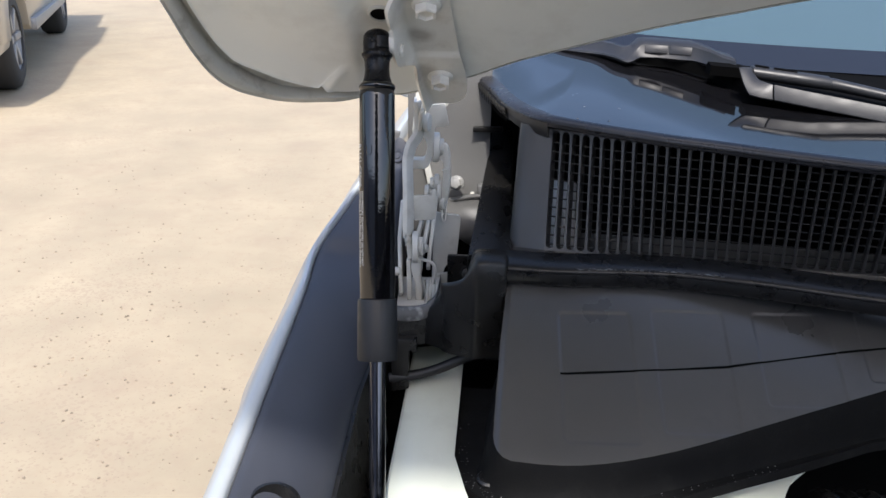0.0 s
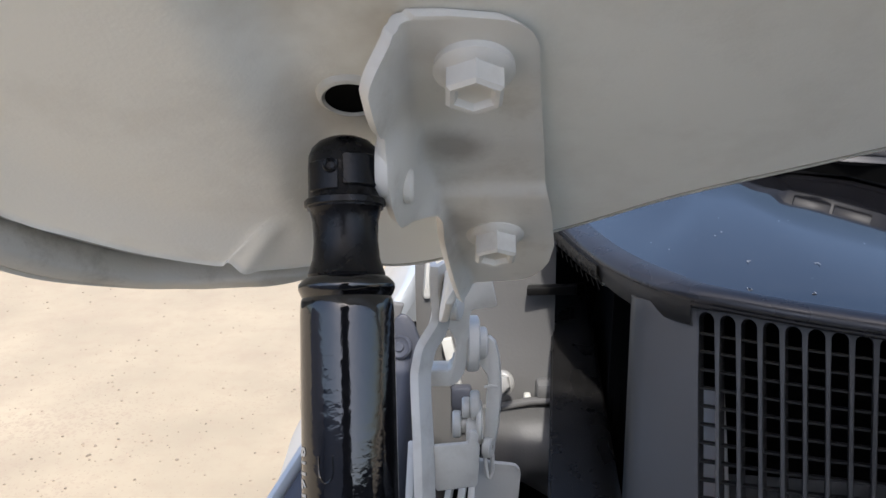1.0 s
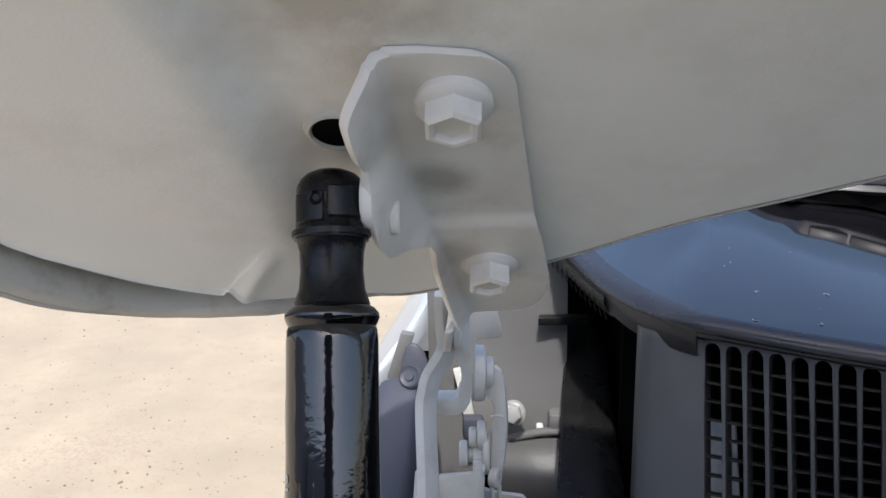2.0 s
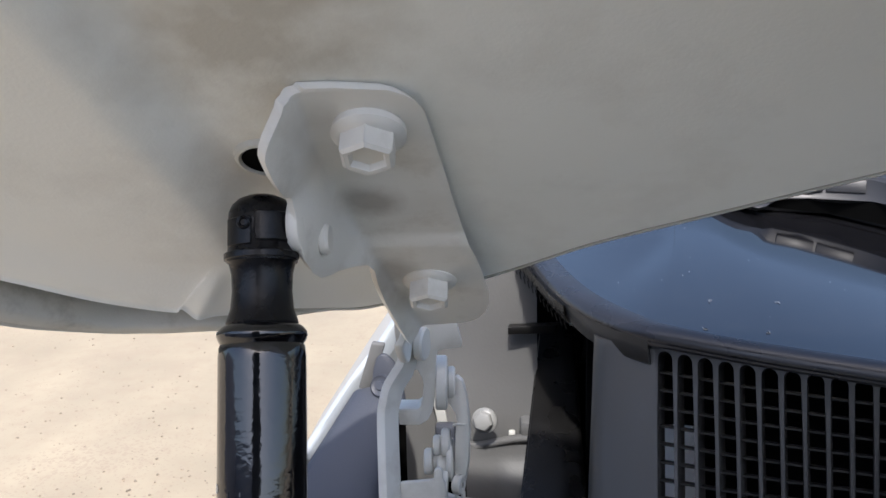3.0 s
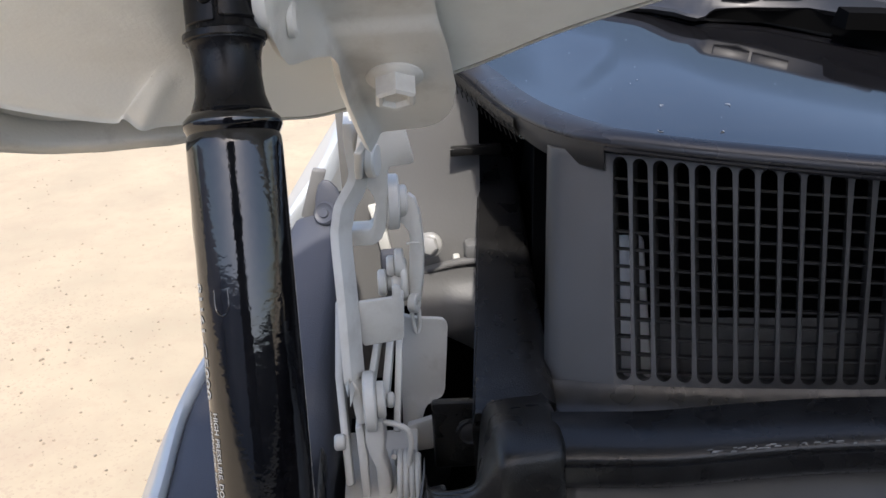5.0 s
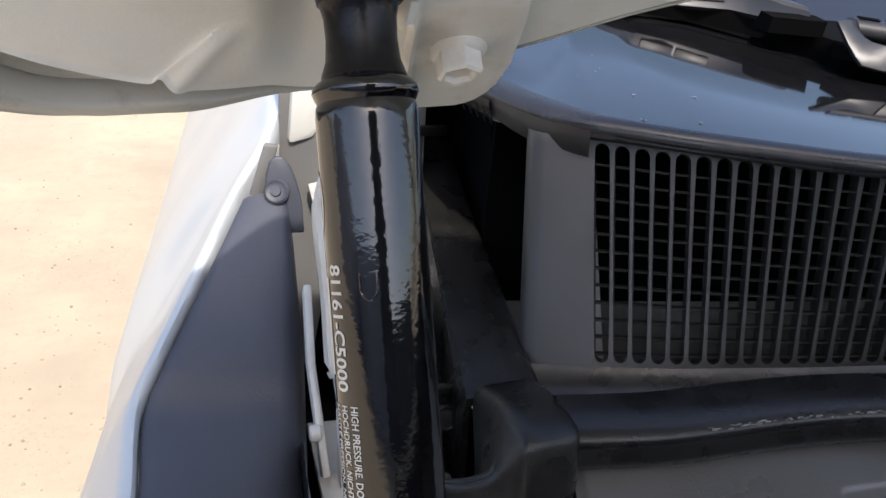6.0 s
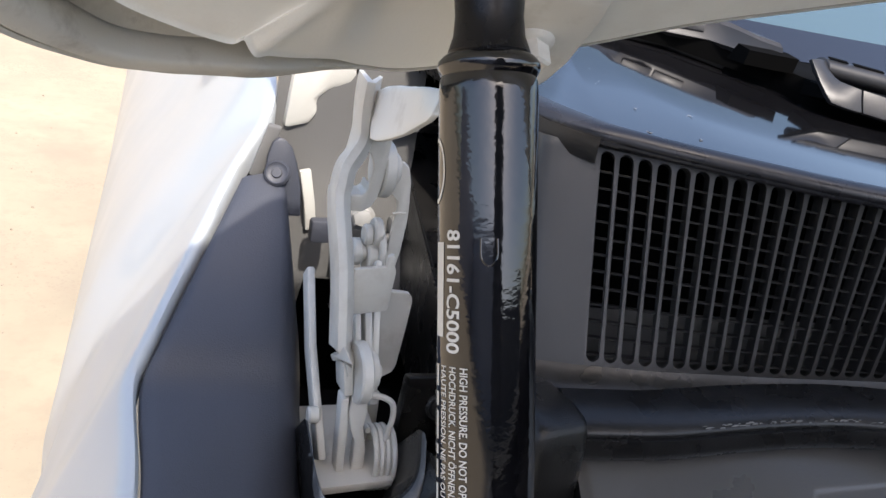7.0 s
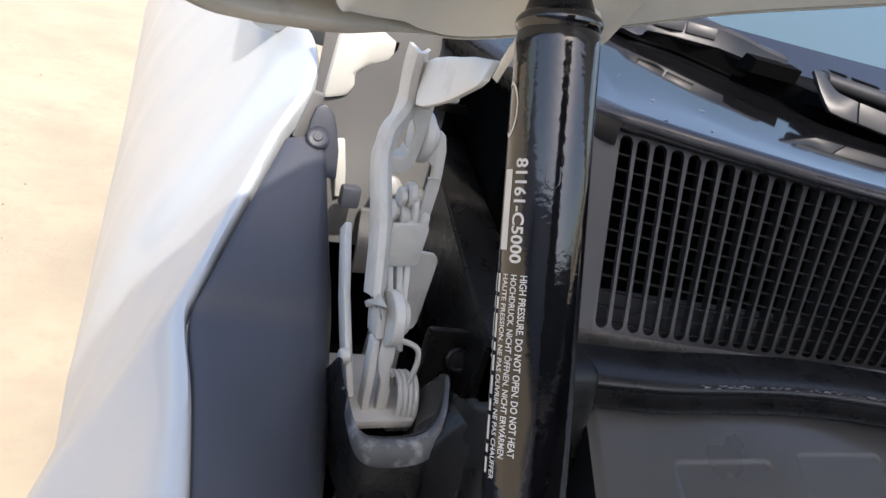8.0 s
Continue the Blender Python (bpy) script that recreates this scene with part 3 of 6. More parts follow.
part("stud_rivet", disc((-0.0008, ball.y + 0.0070, ball.z - 0.0055), (1, 0, 0), 0.0044, 0.0030), BRACKET_PAINT_LIT, hinge)
plate = [(0.0113, 1.1400), (0.0258, 1.1420), (0.0277, 1.1330), (0.0295, 1.1248), (0.0287, 1.1231), (0.0188, 1.1223), (0.0180, 1.1200), (0.0168, 1.1011), (0.0152, 1.0932), (0.0129, 1.0890), (0.0093, 1.0867),
         (0.0000, 1.0868), (0.0000, 1.0941), (0.0079, 1.0941), (0.0098, 1.0955), (0.0107, 1.0983), (0.0118, 1.1057), (0.0112, 1.1092), (0.0095, 1.1126), (0.0045, 1.1166), (0.0086, 1.1182), (0.0093, 1.1226)]
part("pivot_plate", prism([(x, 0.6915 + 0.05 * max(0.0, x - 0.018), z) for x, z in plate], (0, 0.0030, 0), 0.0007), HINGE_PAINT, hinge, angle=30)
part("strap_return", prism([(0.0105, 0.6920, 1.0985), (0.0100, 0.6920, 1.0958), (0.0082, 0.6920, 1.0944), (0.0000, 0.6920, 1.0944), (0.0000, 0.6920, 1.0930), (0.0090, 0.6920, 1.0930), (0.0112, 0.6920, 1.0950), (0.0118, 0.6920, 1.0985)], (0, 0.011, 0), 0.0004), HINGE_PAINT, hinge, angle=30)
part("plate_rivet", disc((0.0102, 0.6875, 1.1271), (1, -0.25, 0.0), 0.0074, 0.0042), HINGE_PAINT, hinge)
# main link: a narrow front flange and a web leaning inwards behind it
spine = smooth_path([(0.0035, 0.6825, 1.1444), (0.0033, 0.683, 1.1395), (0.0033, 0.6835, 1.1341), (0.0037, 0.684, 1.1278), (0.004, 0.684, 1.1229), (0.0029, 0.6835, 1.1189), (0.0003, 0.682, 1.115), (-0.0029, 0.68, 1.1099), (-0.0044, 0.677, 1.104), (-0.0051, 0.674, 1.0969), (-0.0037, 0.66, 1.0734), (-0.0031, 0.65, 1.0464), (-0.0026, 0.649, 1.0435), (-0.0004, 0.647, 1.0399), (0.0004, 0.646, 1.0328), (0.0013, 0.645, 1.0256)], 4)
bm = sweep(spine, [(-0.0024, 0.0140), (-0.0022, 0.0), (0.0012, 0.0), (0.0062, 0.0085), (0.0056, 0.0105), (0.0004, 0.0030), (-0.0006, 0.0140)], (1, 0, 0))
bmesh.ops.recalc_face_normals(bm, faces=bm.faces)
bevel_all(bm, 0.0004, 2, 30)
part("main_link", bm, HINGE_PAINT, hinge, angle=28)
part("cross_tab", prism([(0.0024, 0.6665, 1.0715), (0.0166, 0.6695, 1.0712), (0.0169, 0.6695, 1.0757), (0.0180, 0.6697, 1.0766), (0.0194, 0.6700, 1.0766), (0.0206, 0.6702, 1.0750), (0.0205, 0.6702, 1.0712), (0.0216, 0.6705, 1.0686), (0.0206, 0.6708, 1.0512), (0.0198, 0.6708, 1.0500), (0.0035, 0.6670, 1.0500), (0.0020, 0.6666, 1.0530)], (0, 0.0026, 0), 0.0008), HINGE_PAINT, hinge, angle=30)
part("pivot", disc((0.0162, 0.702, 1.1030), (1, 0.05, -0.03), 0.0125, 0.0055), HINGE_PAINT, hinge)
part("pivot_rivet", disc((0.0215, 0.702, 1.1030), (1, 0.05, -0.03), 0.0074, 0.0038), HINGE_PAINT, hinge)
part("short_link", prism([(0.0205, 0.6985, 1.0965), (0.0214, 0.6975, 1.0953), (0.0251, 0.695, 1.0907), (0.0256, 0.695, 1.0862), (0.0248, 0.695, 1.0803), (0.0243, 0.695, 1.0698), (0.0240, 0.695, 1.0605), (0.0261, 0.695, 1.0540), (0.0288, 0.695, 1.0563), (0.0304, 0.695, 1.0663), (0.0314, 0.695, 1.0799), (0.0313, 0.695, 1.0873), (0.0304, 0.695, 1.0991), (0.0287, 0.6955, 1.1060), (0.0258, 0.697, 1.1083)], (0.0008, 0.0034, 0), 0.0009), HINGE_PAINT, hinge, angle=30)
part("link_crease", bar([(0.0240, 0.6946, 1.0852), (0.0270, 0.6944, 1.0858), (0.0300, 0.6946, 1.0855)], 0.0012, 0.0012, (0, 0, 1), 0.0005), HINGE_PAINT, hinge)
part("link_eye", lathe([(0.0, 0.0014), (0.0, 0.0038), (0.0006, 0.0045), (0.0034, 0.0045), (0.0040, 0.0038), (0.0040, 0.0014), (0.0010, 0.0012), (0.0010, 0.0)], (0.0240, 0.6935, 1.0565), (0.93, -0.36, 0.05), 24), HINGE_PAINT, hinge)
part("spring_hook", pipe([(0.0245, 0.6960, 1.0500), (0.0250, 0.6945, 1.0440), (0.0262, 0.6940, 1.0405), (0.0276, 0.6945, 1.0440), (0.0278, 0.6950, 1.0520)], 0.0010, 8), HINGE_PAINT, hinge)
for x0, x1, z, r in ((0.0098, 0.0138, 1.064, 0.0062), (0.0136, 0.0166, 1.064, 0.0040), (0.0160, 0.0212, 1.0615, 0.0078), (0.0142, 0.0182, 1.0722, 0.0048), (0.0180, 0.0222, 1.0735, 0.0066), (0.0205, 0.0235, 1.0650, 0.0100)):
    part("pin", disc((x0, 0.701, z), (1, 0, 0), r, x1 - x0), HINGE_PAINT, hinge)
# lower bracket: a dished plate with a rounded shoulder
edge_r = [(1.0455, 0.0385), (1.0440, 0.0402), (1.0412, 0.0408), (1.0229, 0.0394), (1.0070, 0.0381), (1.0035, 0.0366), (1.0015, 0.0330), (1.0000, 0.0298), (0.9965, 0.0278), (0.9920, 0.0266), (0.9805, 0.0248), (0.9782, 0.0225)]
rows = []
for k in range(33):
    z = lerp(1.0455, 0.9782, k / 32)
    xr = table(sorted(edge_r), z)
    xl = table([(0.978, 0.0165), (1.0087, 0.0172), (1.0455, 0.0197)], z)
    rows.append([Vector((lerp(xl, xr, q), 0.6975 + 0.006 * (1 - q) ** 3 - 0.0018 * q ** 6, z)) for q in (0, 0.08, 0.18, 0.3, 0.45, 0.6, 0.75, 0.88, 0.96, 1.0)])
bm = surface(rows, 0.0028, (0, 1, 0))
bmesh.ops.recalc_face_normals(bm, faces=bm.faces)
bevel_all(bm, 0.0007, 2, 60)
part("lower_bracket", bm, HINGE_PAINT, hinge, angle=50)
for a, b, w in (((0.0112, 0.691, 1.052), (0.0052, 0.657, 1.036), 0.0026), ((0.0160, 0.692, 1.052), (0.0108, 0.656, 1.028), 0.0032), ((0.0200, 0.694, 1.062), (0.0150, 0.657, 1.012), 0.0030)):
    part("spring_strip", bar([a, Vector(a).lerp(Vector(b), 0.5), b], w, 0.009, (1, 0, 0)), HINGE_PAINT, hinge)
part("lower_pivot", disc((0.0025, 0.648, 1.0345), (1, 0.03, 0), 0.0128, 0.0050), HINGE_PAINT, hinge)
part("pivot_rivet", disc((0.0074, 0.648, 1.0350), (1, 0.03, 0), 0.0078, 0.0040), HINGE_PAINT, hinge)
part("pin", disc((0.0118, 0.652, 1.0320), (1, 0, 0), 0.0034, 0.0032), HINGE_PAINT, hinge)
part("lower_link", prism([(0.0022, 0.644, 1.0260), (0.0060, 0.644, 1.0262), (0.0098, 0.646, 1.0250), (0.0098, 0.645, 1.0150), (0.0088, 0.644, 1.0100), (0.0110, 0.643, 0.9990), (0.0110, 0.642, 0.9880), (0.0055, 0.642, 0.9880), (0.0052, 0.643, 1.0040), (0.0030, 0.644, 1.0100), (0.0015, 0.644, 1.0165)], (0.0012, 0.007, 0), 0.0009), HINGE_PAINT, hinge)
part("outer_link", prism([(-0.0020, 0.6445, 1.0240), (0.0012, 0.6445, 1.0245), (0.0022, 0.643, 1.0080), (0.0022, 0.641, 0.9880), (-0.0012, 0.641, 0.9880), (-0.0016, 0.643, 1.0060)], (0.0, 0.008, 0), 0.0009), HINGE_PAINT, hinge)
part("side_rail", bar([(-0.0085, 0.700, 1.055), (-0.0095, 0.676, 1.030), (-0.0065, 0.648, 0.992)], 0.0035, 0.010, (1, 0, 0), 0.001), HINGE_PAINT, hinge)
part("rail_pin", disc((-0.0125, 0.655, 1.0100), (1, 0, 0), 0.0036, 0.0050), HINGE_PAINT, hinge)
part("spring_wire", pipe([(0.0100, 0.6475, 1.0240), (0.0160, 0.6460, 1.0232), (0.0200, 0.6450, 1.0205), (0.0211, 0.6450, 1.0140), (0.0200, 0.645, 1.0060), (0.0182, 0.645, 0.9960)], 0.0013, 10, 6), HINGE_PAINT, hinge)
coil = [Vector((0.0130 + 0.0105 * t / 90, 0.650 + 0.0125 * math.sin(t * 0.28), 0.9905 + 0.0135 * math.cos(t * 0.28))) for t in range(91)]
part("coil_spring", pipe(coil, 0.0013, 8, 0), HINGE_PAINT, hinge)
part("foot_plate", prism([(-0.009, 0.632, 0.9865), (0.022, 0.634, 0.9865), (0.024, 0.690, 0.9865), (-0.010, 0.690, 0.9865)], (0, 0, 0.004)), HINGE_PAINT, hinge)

# ---- the gas strut ----
strut = thing("gas_strut", P0 + AX * 0.42, "glossy black bonnet gas strut with white part number and warnings", "gas strut")
R = 0.0110
tube = part("tube", lathe([(-0.0300, 0.0), (-0.0300, 0.0080), (-0.0296, 0.0092), (-0.0290, 0.0102), (-0.0278, 0.01125), (-0.0266, 0.0114), (-0.0254, 0.0109), (-0.0246, 0.01045), (-0.0238, 0.0108), (-0.0215, R), (-0.0205, R), (-0.0185, R), (0.0, R),
                           (0.1050, R), (0.1056, R - 0.0005), (0.1056, 0.0)], P0, AX, 64), STRUT_BLACK, strut)
part("collar", lathe([(0.1040, 0.0108), (0.1043, 0.0119), (0.1051, 0.0122), (0.1400, 0.0125), (0.1417, 0.0121), (0.1421, 0.0055), (0.1400, 0.005)], P0, AX, 48), RUBBER, strut, "matt black plastic dust collar")
part("rod", lathe([(0.130, 0), (0.130, 0.0050), (0.42, 0.0050), (0.42, 0)], P0, AX, 32), ROD, strut, "dark polished piston rod")
part("socket_neck", lathe([(-0.0290, 0.0), (-0.0290, 0.0088), (-0.0300, 0.0092), (-0.0312, 0.0088), (-0.0335, 0.0080), (-0.0380, 0.0076), (-0.0425, 0.0078), (-0.0450, 0.0084), (-0.0462, 0.0091), (-0.0470, 0.0)], P0, AX, 40), SOCKET, strut)
bm = lathe([(-0.0455, 0.0), (-0.0455, 0.0090), (-0.0470, 0.00925), (-0.0480, 0.0087), (-0.0555, 0.0087), (-0.0584, 0.0085), (-0.0603, 0.0077), (-0.0618, 0.0062), (-0.0628, 0.0040), (-0.0632, 0.0)], P0, AX, 48)
part("ball_socket", bm, SOCKET, strut, "black plastic ball socket")
# retaining clip on the socket's face: a raised tongue with a pip
eye_dir = (Vector((0.01, 0.345, 1.247)) - ball)
front = (eye_dir - AX * eye_dir.dot(AX)).normalized()
across = front.cross(AX).normalized()
if across.x < 0:
    across = -across


def on_tube(s, angle, r):
    """A point on a cylinder round the strut: s along it, angle in degrees from the front towards the car's middle."""
    a = radians(angle)
    return P0 + AX * s + (front * math.cos(a) + across * math.sin(a)) * r


def wrapped(s0, s1, a0, a1, r, t, nu=6):
    rows_in = [[on_tube(s, lerp(a0, a1, k / nu), r) for k in range(nu + 1)] for s in (s0, lerp(s0, s1, 0.33), lerp(s0, s1, 0.67), s1)]
    rows_out = [[on_tube(s, lerp(a0, a1, k / nu), r + t) for k in range(nu + 1)] for s in (s0, lerp(s0, s1, 0.33), lerp(s0, s1, 0.67), s1)]
    b = bmesh.new()
    gi = [[b.verts.new(p) for p in rr] for rr in rows_in]
    go = [[b.verts.new(p) for p in rr] for rr in rows_out]
    for g in (gi, go):
        for a, c in zip(g, g[1:]):
            for k in range(nu):
                b.faces.new((a[k], a[k + 1], c[k + 1], c[k]))
    for k in range(nu):
        b.faces.new((gi[0][k], go[0][k], go[0][k + 1], gi[0][k + 1]))
        b.faces.new((gi[-1][k], gi[-1][k + 1], go[-1][k + 1], go[-1][k]))
    for j in range(3):
        b.faces.new((gi[j][0], gi[j + 1][0], go[j + 1][0], go[j][0]))
        b.faces.new((gi[j][nu], go[j][nu], go[j + 1][nu], gi[j + 1][nu]))
    bmesh.ops.recalc_face_normals(b, faces=b.faces)
    bevel_all(b, 0.0003, 1, 50)
    return b


part("clip_tongue", wrapped(-0.0500, -0.0575, -3, 62, 0.0084, 0.0010), SOCKET, strut)
part("clip_face", wrapped(-0.0490, -0.0562, -62, -8, 0.0084, 0.0008), SOCKET, strut)
part("clip_band", wrapped(-0.0458, -0.0478, -85, 85, 0.0088, 0.0009, 12), SOCKET, strut)
part("pip", lathe([(0, 0), (0, 0.0008), (0.0006, 0.0011), (0.0008, 0.0016), (0.0, 0.0018)], on_tube(-0.0545, -20, 0.0092), front, 16), SOCKET, strut)
part("ball_stud", lathe([(0, 0), (0, 0.0032), (0.006, 0.0032), (0.006, 0.0)], (ball.x + 0.004, ball.y, ball.z), (1, 0, 0), 20), HINGE_PAINT, strut, "cream-painted ball stud")

part("drip_mark", pipe([on_tube(0.0105, -37, 0.01102), on_tube(0.0142, -37, 0.01102), on_tube(0.0158, -33, 0.01103), on_tube(0.0163, -28, 0.01103), on_tube(0.0158, -23, 0.01103), on_tube(0.0142, -19, 0.01102), on_tube(0.0105, -19, 0.01102)], 0.00022, 6), STRUT_BLACK, strut)

# printing on the tube: the angle 0 here faces the camera's late stand
late = Vector((-0.09, 0.362, 1.218)) - (P0 + AX * 0.03)
late = (late - AX * late.dot(AX)).normalized()
late_across = late.cross(AX).normalized()
if late_across.x < 0:
    late_across = -late_across


def print_point(s, arc, lift=0.00012):
    a = arc / R
    return P0 + AX * s + (late * math.cos(a) + late_across * math.sin(a)) * (R + lift)


def printed_text(words, s0, s1, arc, height, bold=0.0):
    """Letters that run down the tube between s0 and s1, their feet towards smaller arc."""
    cu = bpy.data.curves.new("letters", "FONT")
    cu.body = words
    cu.size = 1.0
    cu.offset = bold
    cu.resolution_u = 3
    tmp = new("letters_source", cu)
    me = bpy.data.meshes.new_from_object(tmp.evaluated_get(bpy.context.evaluated_depsgraph_get()))
    bpy.data.objects.remove(tmp)
    bpy.data.curves.remove(cu)
    b = bmesh.new()
    b.from_mesh(me)
    bpy.data.meshes.remove(me)
    for k in range(1, 8):
        bmesh.ops.bisect_plane(b, geom=b.verts[:] + b.edges[:] + b.faces[:], plane_co=(0, 0.1 * k, 0), plane_no=(0, 1, 0))
    bmesh.ops.triangulate(b, faces=b.faces[:])
    xs = [v.co.x for v in b.verts]
    ys = [v.co.y for v in b.verts]
    x0, x1, y1 = min(xs), max(xs), max(ys)
    for v in b.verts:
        s = lerp(s0, s1, (v.co.x - x0) / (x1 - x0))
        v.co = print_point(s, arc + v.co.y / 0.72 * height)
    return b


def printed_bar(s0, s1, arc, height):
    n = max(2, int((s1 - s0) / 0.003))
    return surface([[print_point(lerp(s0, s1, i / n), arc + height * k / 2) for k in range(3)] for i in range(n + 1)])


bpy.context.view_layer.update()
part("part_number", printed_text("81161-C5000", 0.0088, 0.0352, -0.0096, 0.0036, 0.022), INK, tube, "white printed part number")
WARN = [("HIGH PRESSURE. DO NOT OPEN. DO NOT HEAT", 0.0381, 0.0838, -0.0058), ("HOCHDRUCK. NICHT \u00d6FFNEN. NICHT ERW\u00c4RMEN", 0.0381, 0.0845, -0.0087),
        ("HAUTE PRESSION. NE PAS OUVRIR. NE PAS CHAUFFER", 0.0381, 0.0905, -0.0116)]
for words, s0, s1, arc in WARN:
    part("warning_line", printed_text(words, s0, s1, arc, 0.0019, 0.016), INK, tube, "small white printed warning")
bm = printed_bar(0.0115, 0.0320, -0.0146, 0.0036)
part("maker_mark", bm, INK, tube, "plain white bar in place of a mark")
for arc, a, b in ((-0.0144, 0.0381, 0.0905), (-0.0171, 0.0381, 0.0600)):
    s = a
    k = 0
    while s < b:
        w = (0.0048, 0.0031, 0.0062, 0.0022, 0.0040)[k % 5]
        part("small_print_bar", printed_bar(s, min(b, s + w), arc, 0.0014), INK, tube)
        s += w + 0.0012
        k += 1
bm = bmesh.new()
ring = []
for i in range(40):
    a = 2 * math.pi * i / 40
    ring.append([bm.verts.new(print_point(-0.004 + f * 0.0072 * math.cos(a), -0.0150 + f * 0.0042 * math.sin(a))) for f in (1.0, 0.86)])
for i in range(40):
    a, b = ring[i], ring[(i + 1) % 40]
    bm.faces.new((a[0], b[0], b[1], a[1]))
part("oval_mark", bm, INK, tube, "plain white oval outline")

# ---- cowl: gloss top, lip, slotted grille ----
LIPC = [(0.040, 0.86), (0.053, 0.806), (0.063, 0.769), (0.071, 0.737), (0.080, 0.713), (0.091, 0.695), (0.105, 0.681), (0.118, 0.6735), (0.1455, 0.659), (0.1765, 0.645), (0.2, 0.635), (0.231, 0.624), (0.27, 0.609), (0.301, 0.598), (0.333, 0.588), (0.42, 0.566), (0.55, 0.550), (0.7, 0.545), (0.9, 0.56)]
cowl = thing("cowl_panel", (0.3, 0.62, 1.02), "black plastic windscreen cowl with gloss top and slotted air grille", "cowl panel", kind="structure")


def cowl_z(y):
    return 1.1315 + 0.085 * (y - 0.66)


lip_curve = smooth_path([(x, y, 0) for x, y in LIPC], 5)
lip_t = [(lip_curve[min(i + 1, len(lip_curve) - 1)] - lip_curve[max(i - 1, 0)]).normalized() for i in range(len(lip_curve))]
lip_n = [Vector((-t.y, t.x, 0)) for t in lip_t]      # towards the windscreen


def lip_row(b, dz):
    out = []
    for p, n in zip(lip_curve, lip_n):
        b_in = b * lerp(1.0, 0.55, sstep(0.085, 0.125, p.x))
        q = p + n * b_in
        z0 = cowl_z(p.y)
        out.append(Vector((q.x, q.y, z0 + dz + 0.085 * (q.y - p.y))))
    return out


rows = [lip_row(b, dz) for b, dz in ((0.0125, 0.0022), (0.009, 0.0022), (0.0055, 0.0016), (0.0022, 0.0004), (0.0004, -0.0020), (0.0010, -0.0036), (0.0045, -0.0044), (0.0090, -0.0050))]
part("lip", surface(rows, 0.002, (0, 0.3, -1)), LIP, cowl, "grey-black lip", 60)
SCR = [(0.03, 0.985), (0.12, 0.925), (0.20, 0.885), (0.30, 0.845), (0.42, 0.815), (0.55, 0.797), (0.68, 0.790), (0.9, 0.80), (1.2, 0.86), (1.35, 0.93)]


def gloss_z(x, y):
    """Height of the gloss top: it climbs towards the windscreen, less so along the car's middle."""
    lip_y = table(LIPC, max(x, 0.06))
    slope = min(0.115, max(0.045, 0.10 - 0.45 * (x - 0.20)))
    return cowl_z(lip_y) + 0.0012 + slope * (y - lip_y)


rows = []
for k in range(13):
    f = k / 12
    row = []
    for p, n in zip(lip_curve, lip_n):
        q = p + n * lerp(lerp(0.0118, 0.0062, sstep(0.085, 0.125, p.x)), 0.030, min(1, f * 3))
        y = lerp(q.y, max(table(SCR, p.x) + 0.01, q.y + 0.05), f)
        x = q.x + (0.02 + 0.03 * (1 - sstep(0.05, 0.25, p.x))) * f
        near = cowl_z(p.y) + 0.0012 + 0.085 * (y - p.y)
        row.append(Vector((x, y, lerp(near, gloss_z(x, y), max(sstep(0.0, 0.5, f), sstep(0.075, 0.11, p.x))))))
    rows.append(row)
part("gloss_top", surface(rows, 0.003), GLOSS, cowl, "glossy black top", 60)

for mx, my, sx, sy in [(0.1391, 0.7083, 1, 1), (0.1686, 0.7044, -1, 1), (0.1306, 0.6789, 1, -1), (0.1562, 0.6739, -1, -1)]:
    part("corner_mark", prism([(mx, my, gloss_z(mx, my) + 0.0002), (mx + sx * 0.0018, my, gloss_z(mx, my) + 0.0002), (mx + sx * 0.0018, my - 0.00022, gloss_z(mx, my) + 0.0002), (mx + sx * 0.00022, my - 0.00022, gloss_z(mx, my) + 0.0002),
                               (mx + sx * 0.00022, my - sy * 0.0024, gloss_z(mx, my) + 0.0002), (mx, my - sy * 0.0024, gloss_z(mx, my) + 0.0002)], (0, 0, 0.0001), 0), MARK, cowl, "faint pale corner mark")
rng_dust = random.Random(7)
bm = bmesh.new()
for k in range(16):
    i = rng_dust.randrange(len(lip_curve) - 45)
    p, n = lip_curve[i], lip_n[i]
    q = p + n * rng_dust.uniform(0.016, 0.11)
    r = rng_dust.uniform(0.00015, 0.0004)
    z = gloss_z(q.x, q.y) + 0.0002
    vs = [bm.verts.new((q.x + r * math.cos(a) * rng_dust.uniform(0.6, 1.3), q.y + r * math.sin(a), z)) for a in (0, 1.3, 2.5, 3.8, 5.0)]
    bm.faces.new(vs)
part("dust_specks", bm, MARK, cowl, "pale dust specks")["kind"] = "stuff"

TOPS = [(0.116, 0.684), (0.1455, 0.667), (0.1765, 0.653), (0.2, 0.643), (0.231, 0.632), (0.27, 0.617), (0.301, 0.606), (0.333, 0.596), (0.42, 0.574), (0.55, 0.558), (0.7, 0.553)]
BOTS = [(0.112, 0.648), (0.145, 0.641), (0.179, 0.636), (0.206, 0.632), (0.258, 0.626), (0.321, 0.616), (0.42, 0.60), (0.55, 0.588), (0.7, 0.583)]
PITCH = 0.0085


def arc_points(rows, length_step, count):
    pts, out = [Vector((x, y, 0)) for x, y in rows], []
    acc = [0.0]
    for a, b in zip(pts, pts[1:]):
        acc.append(acc[-1] + (b - a).length)
    for i in range(count):
        s = i * length_step
        for k in range(len(pts) - 1):
            if s <= acc[k + 1] or k == len(pts) - 2:
                out.append(pts[k].lerp(pts[k + 1], (s - acc[k]) / (acc[k + 1] - acc[k])))
                break
    return out


N_SLOT = 56
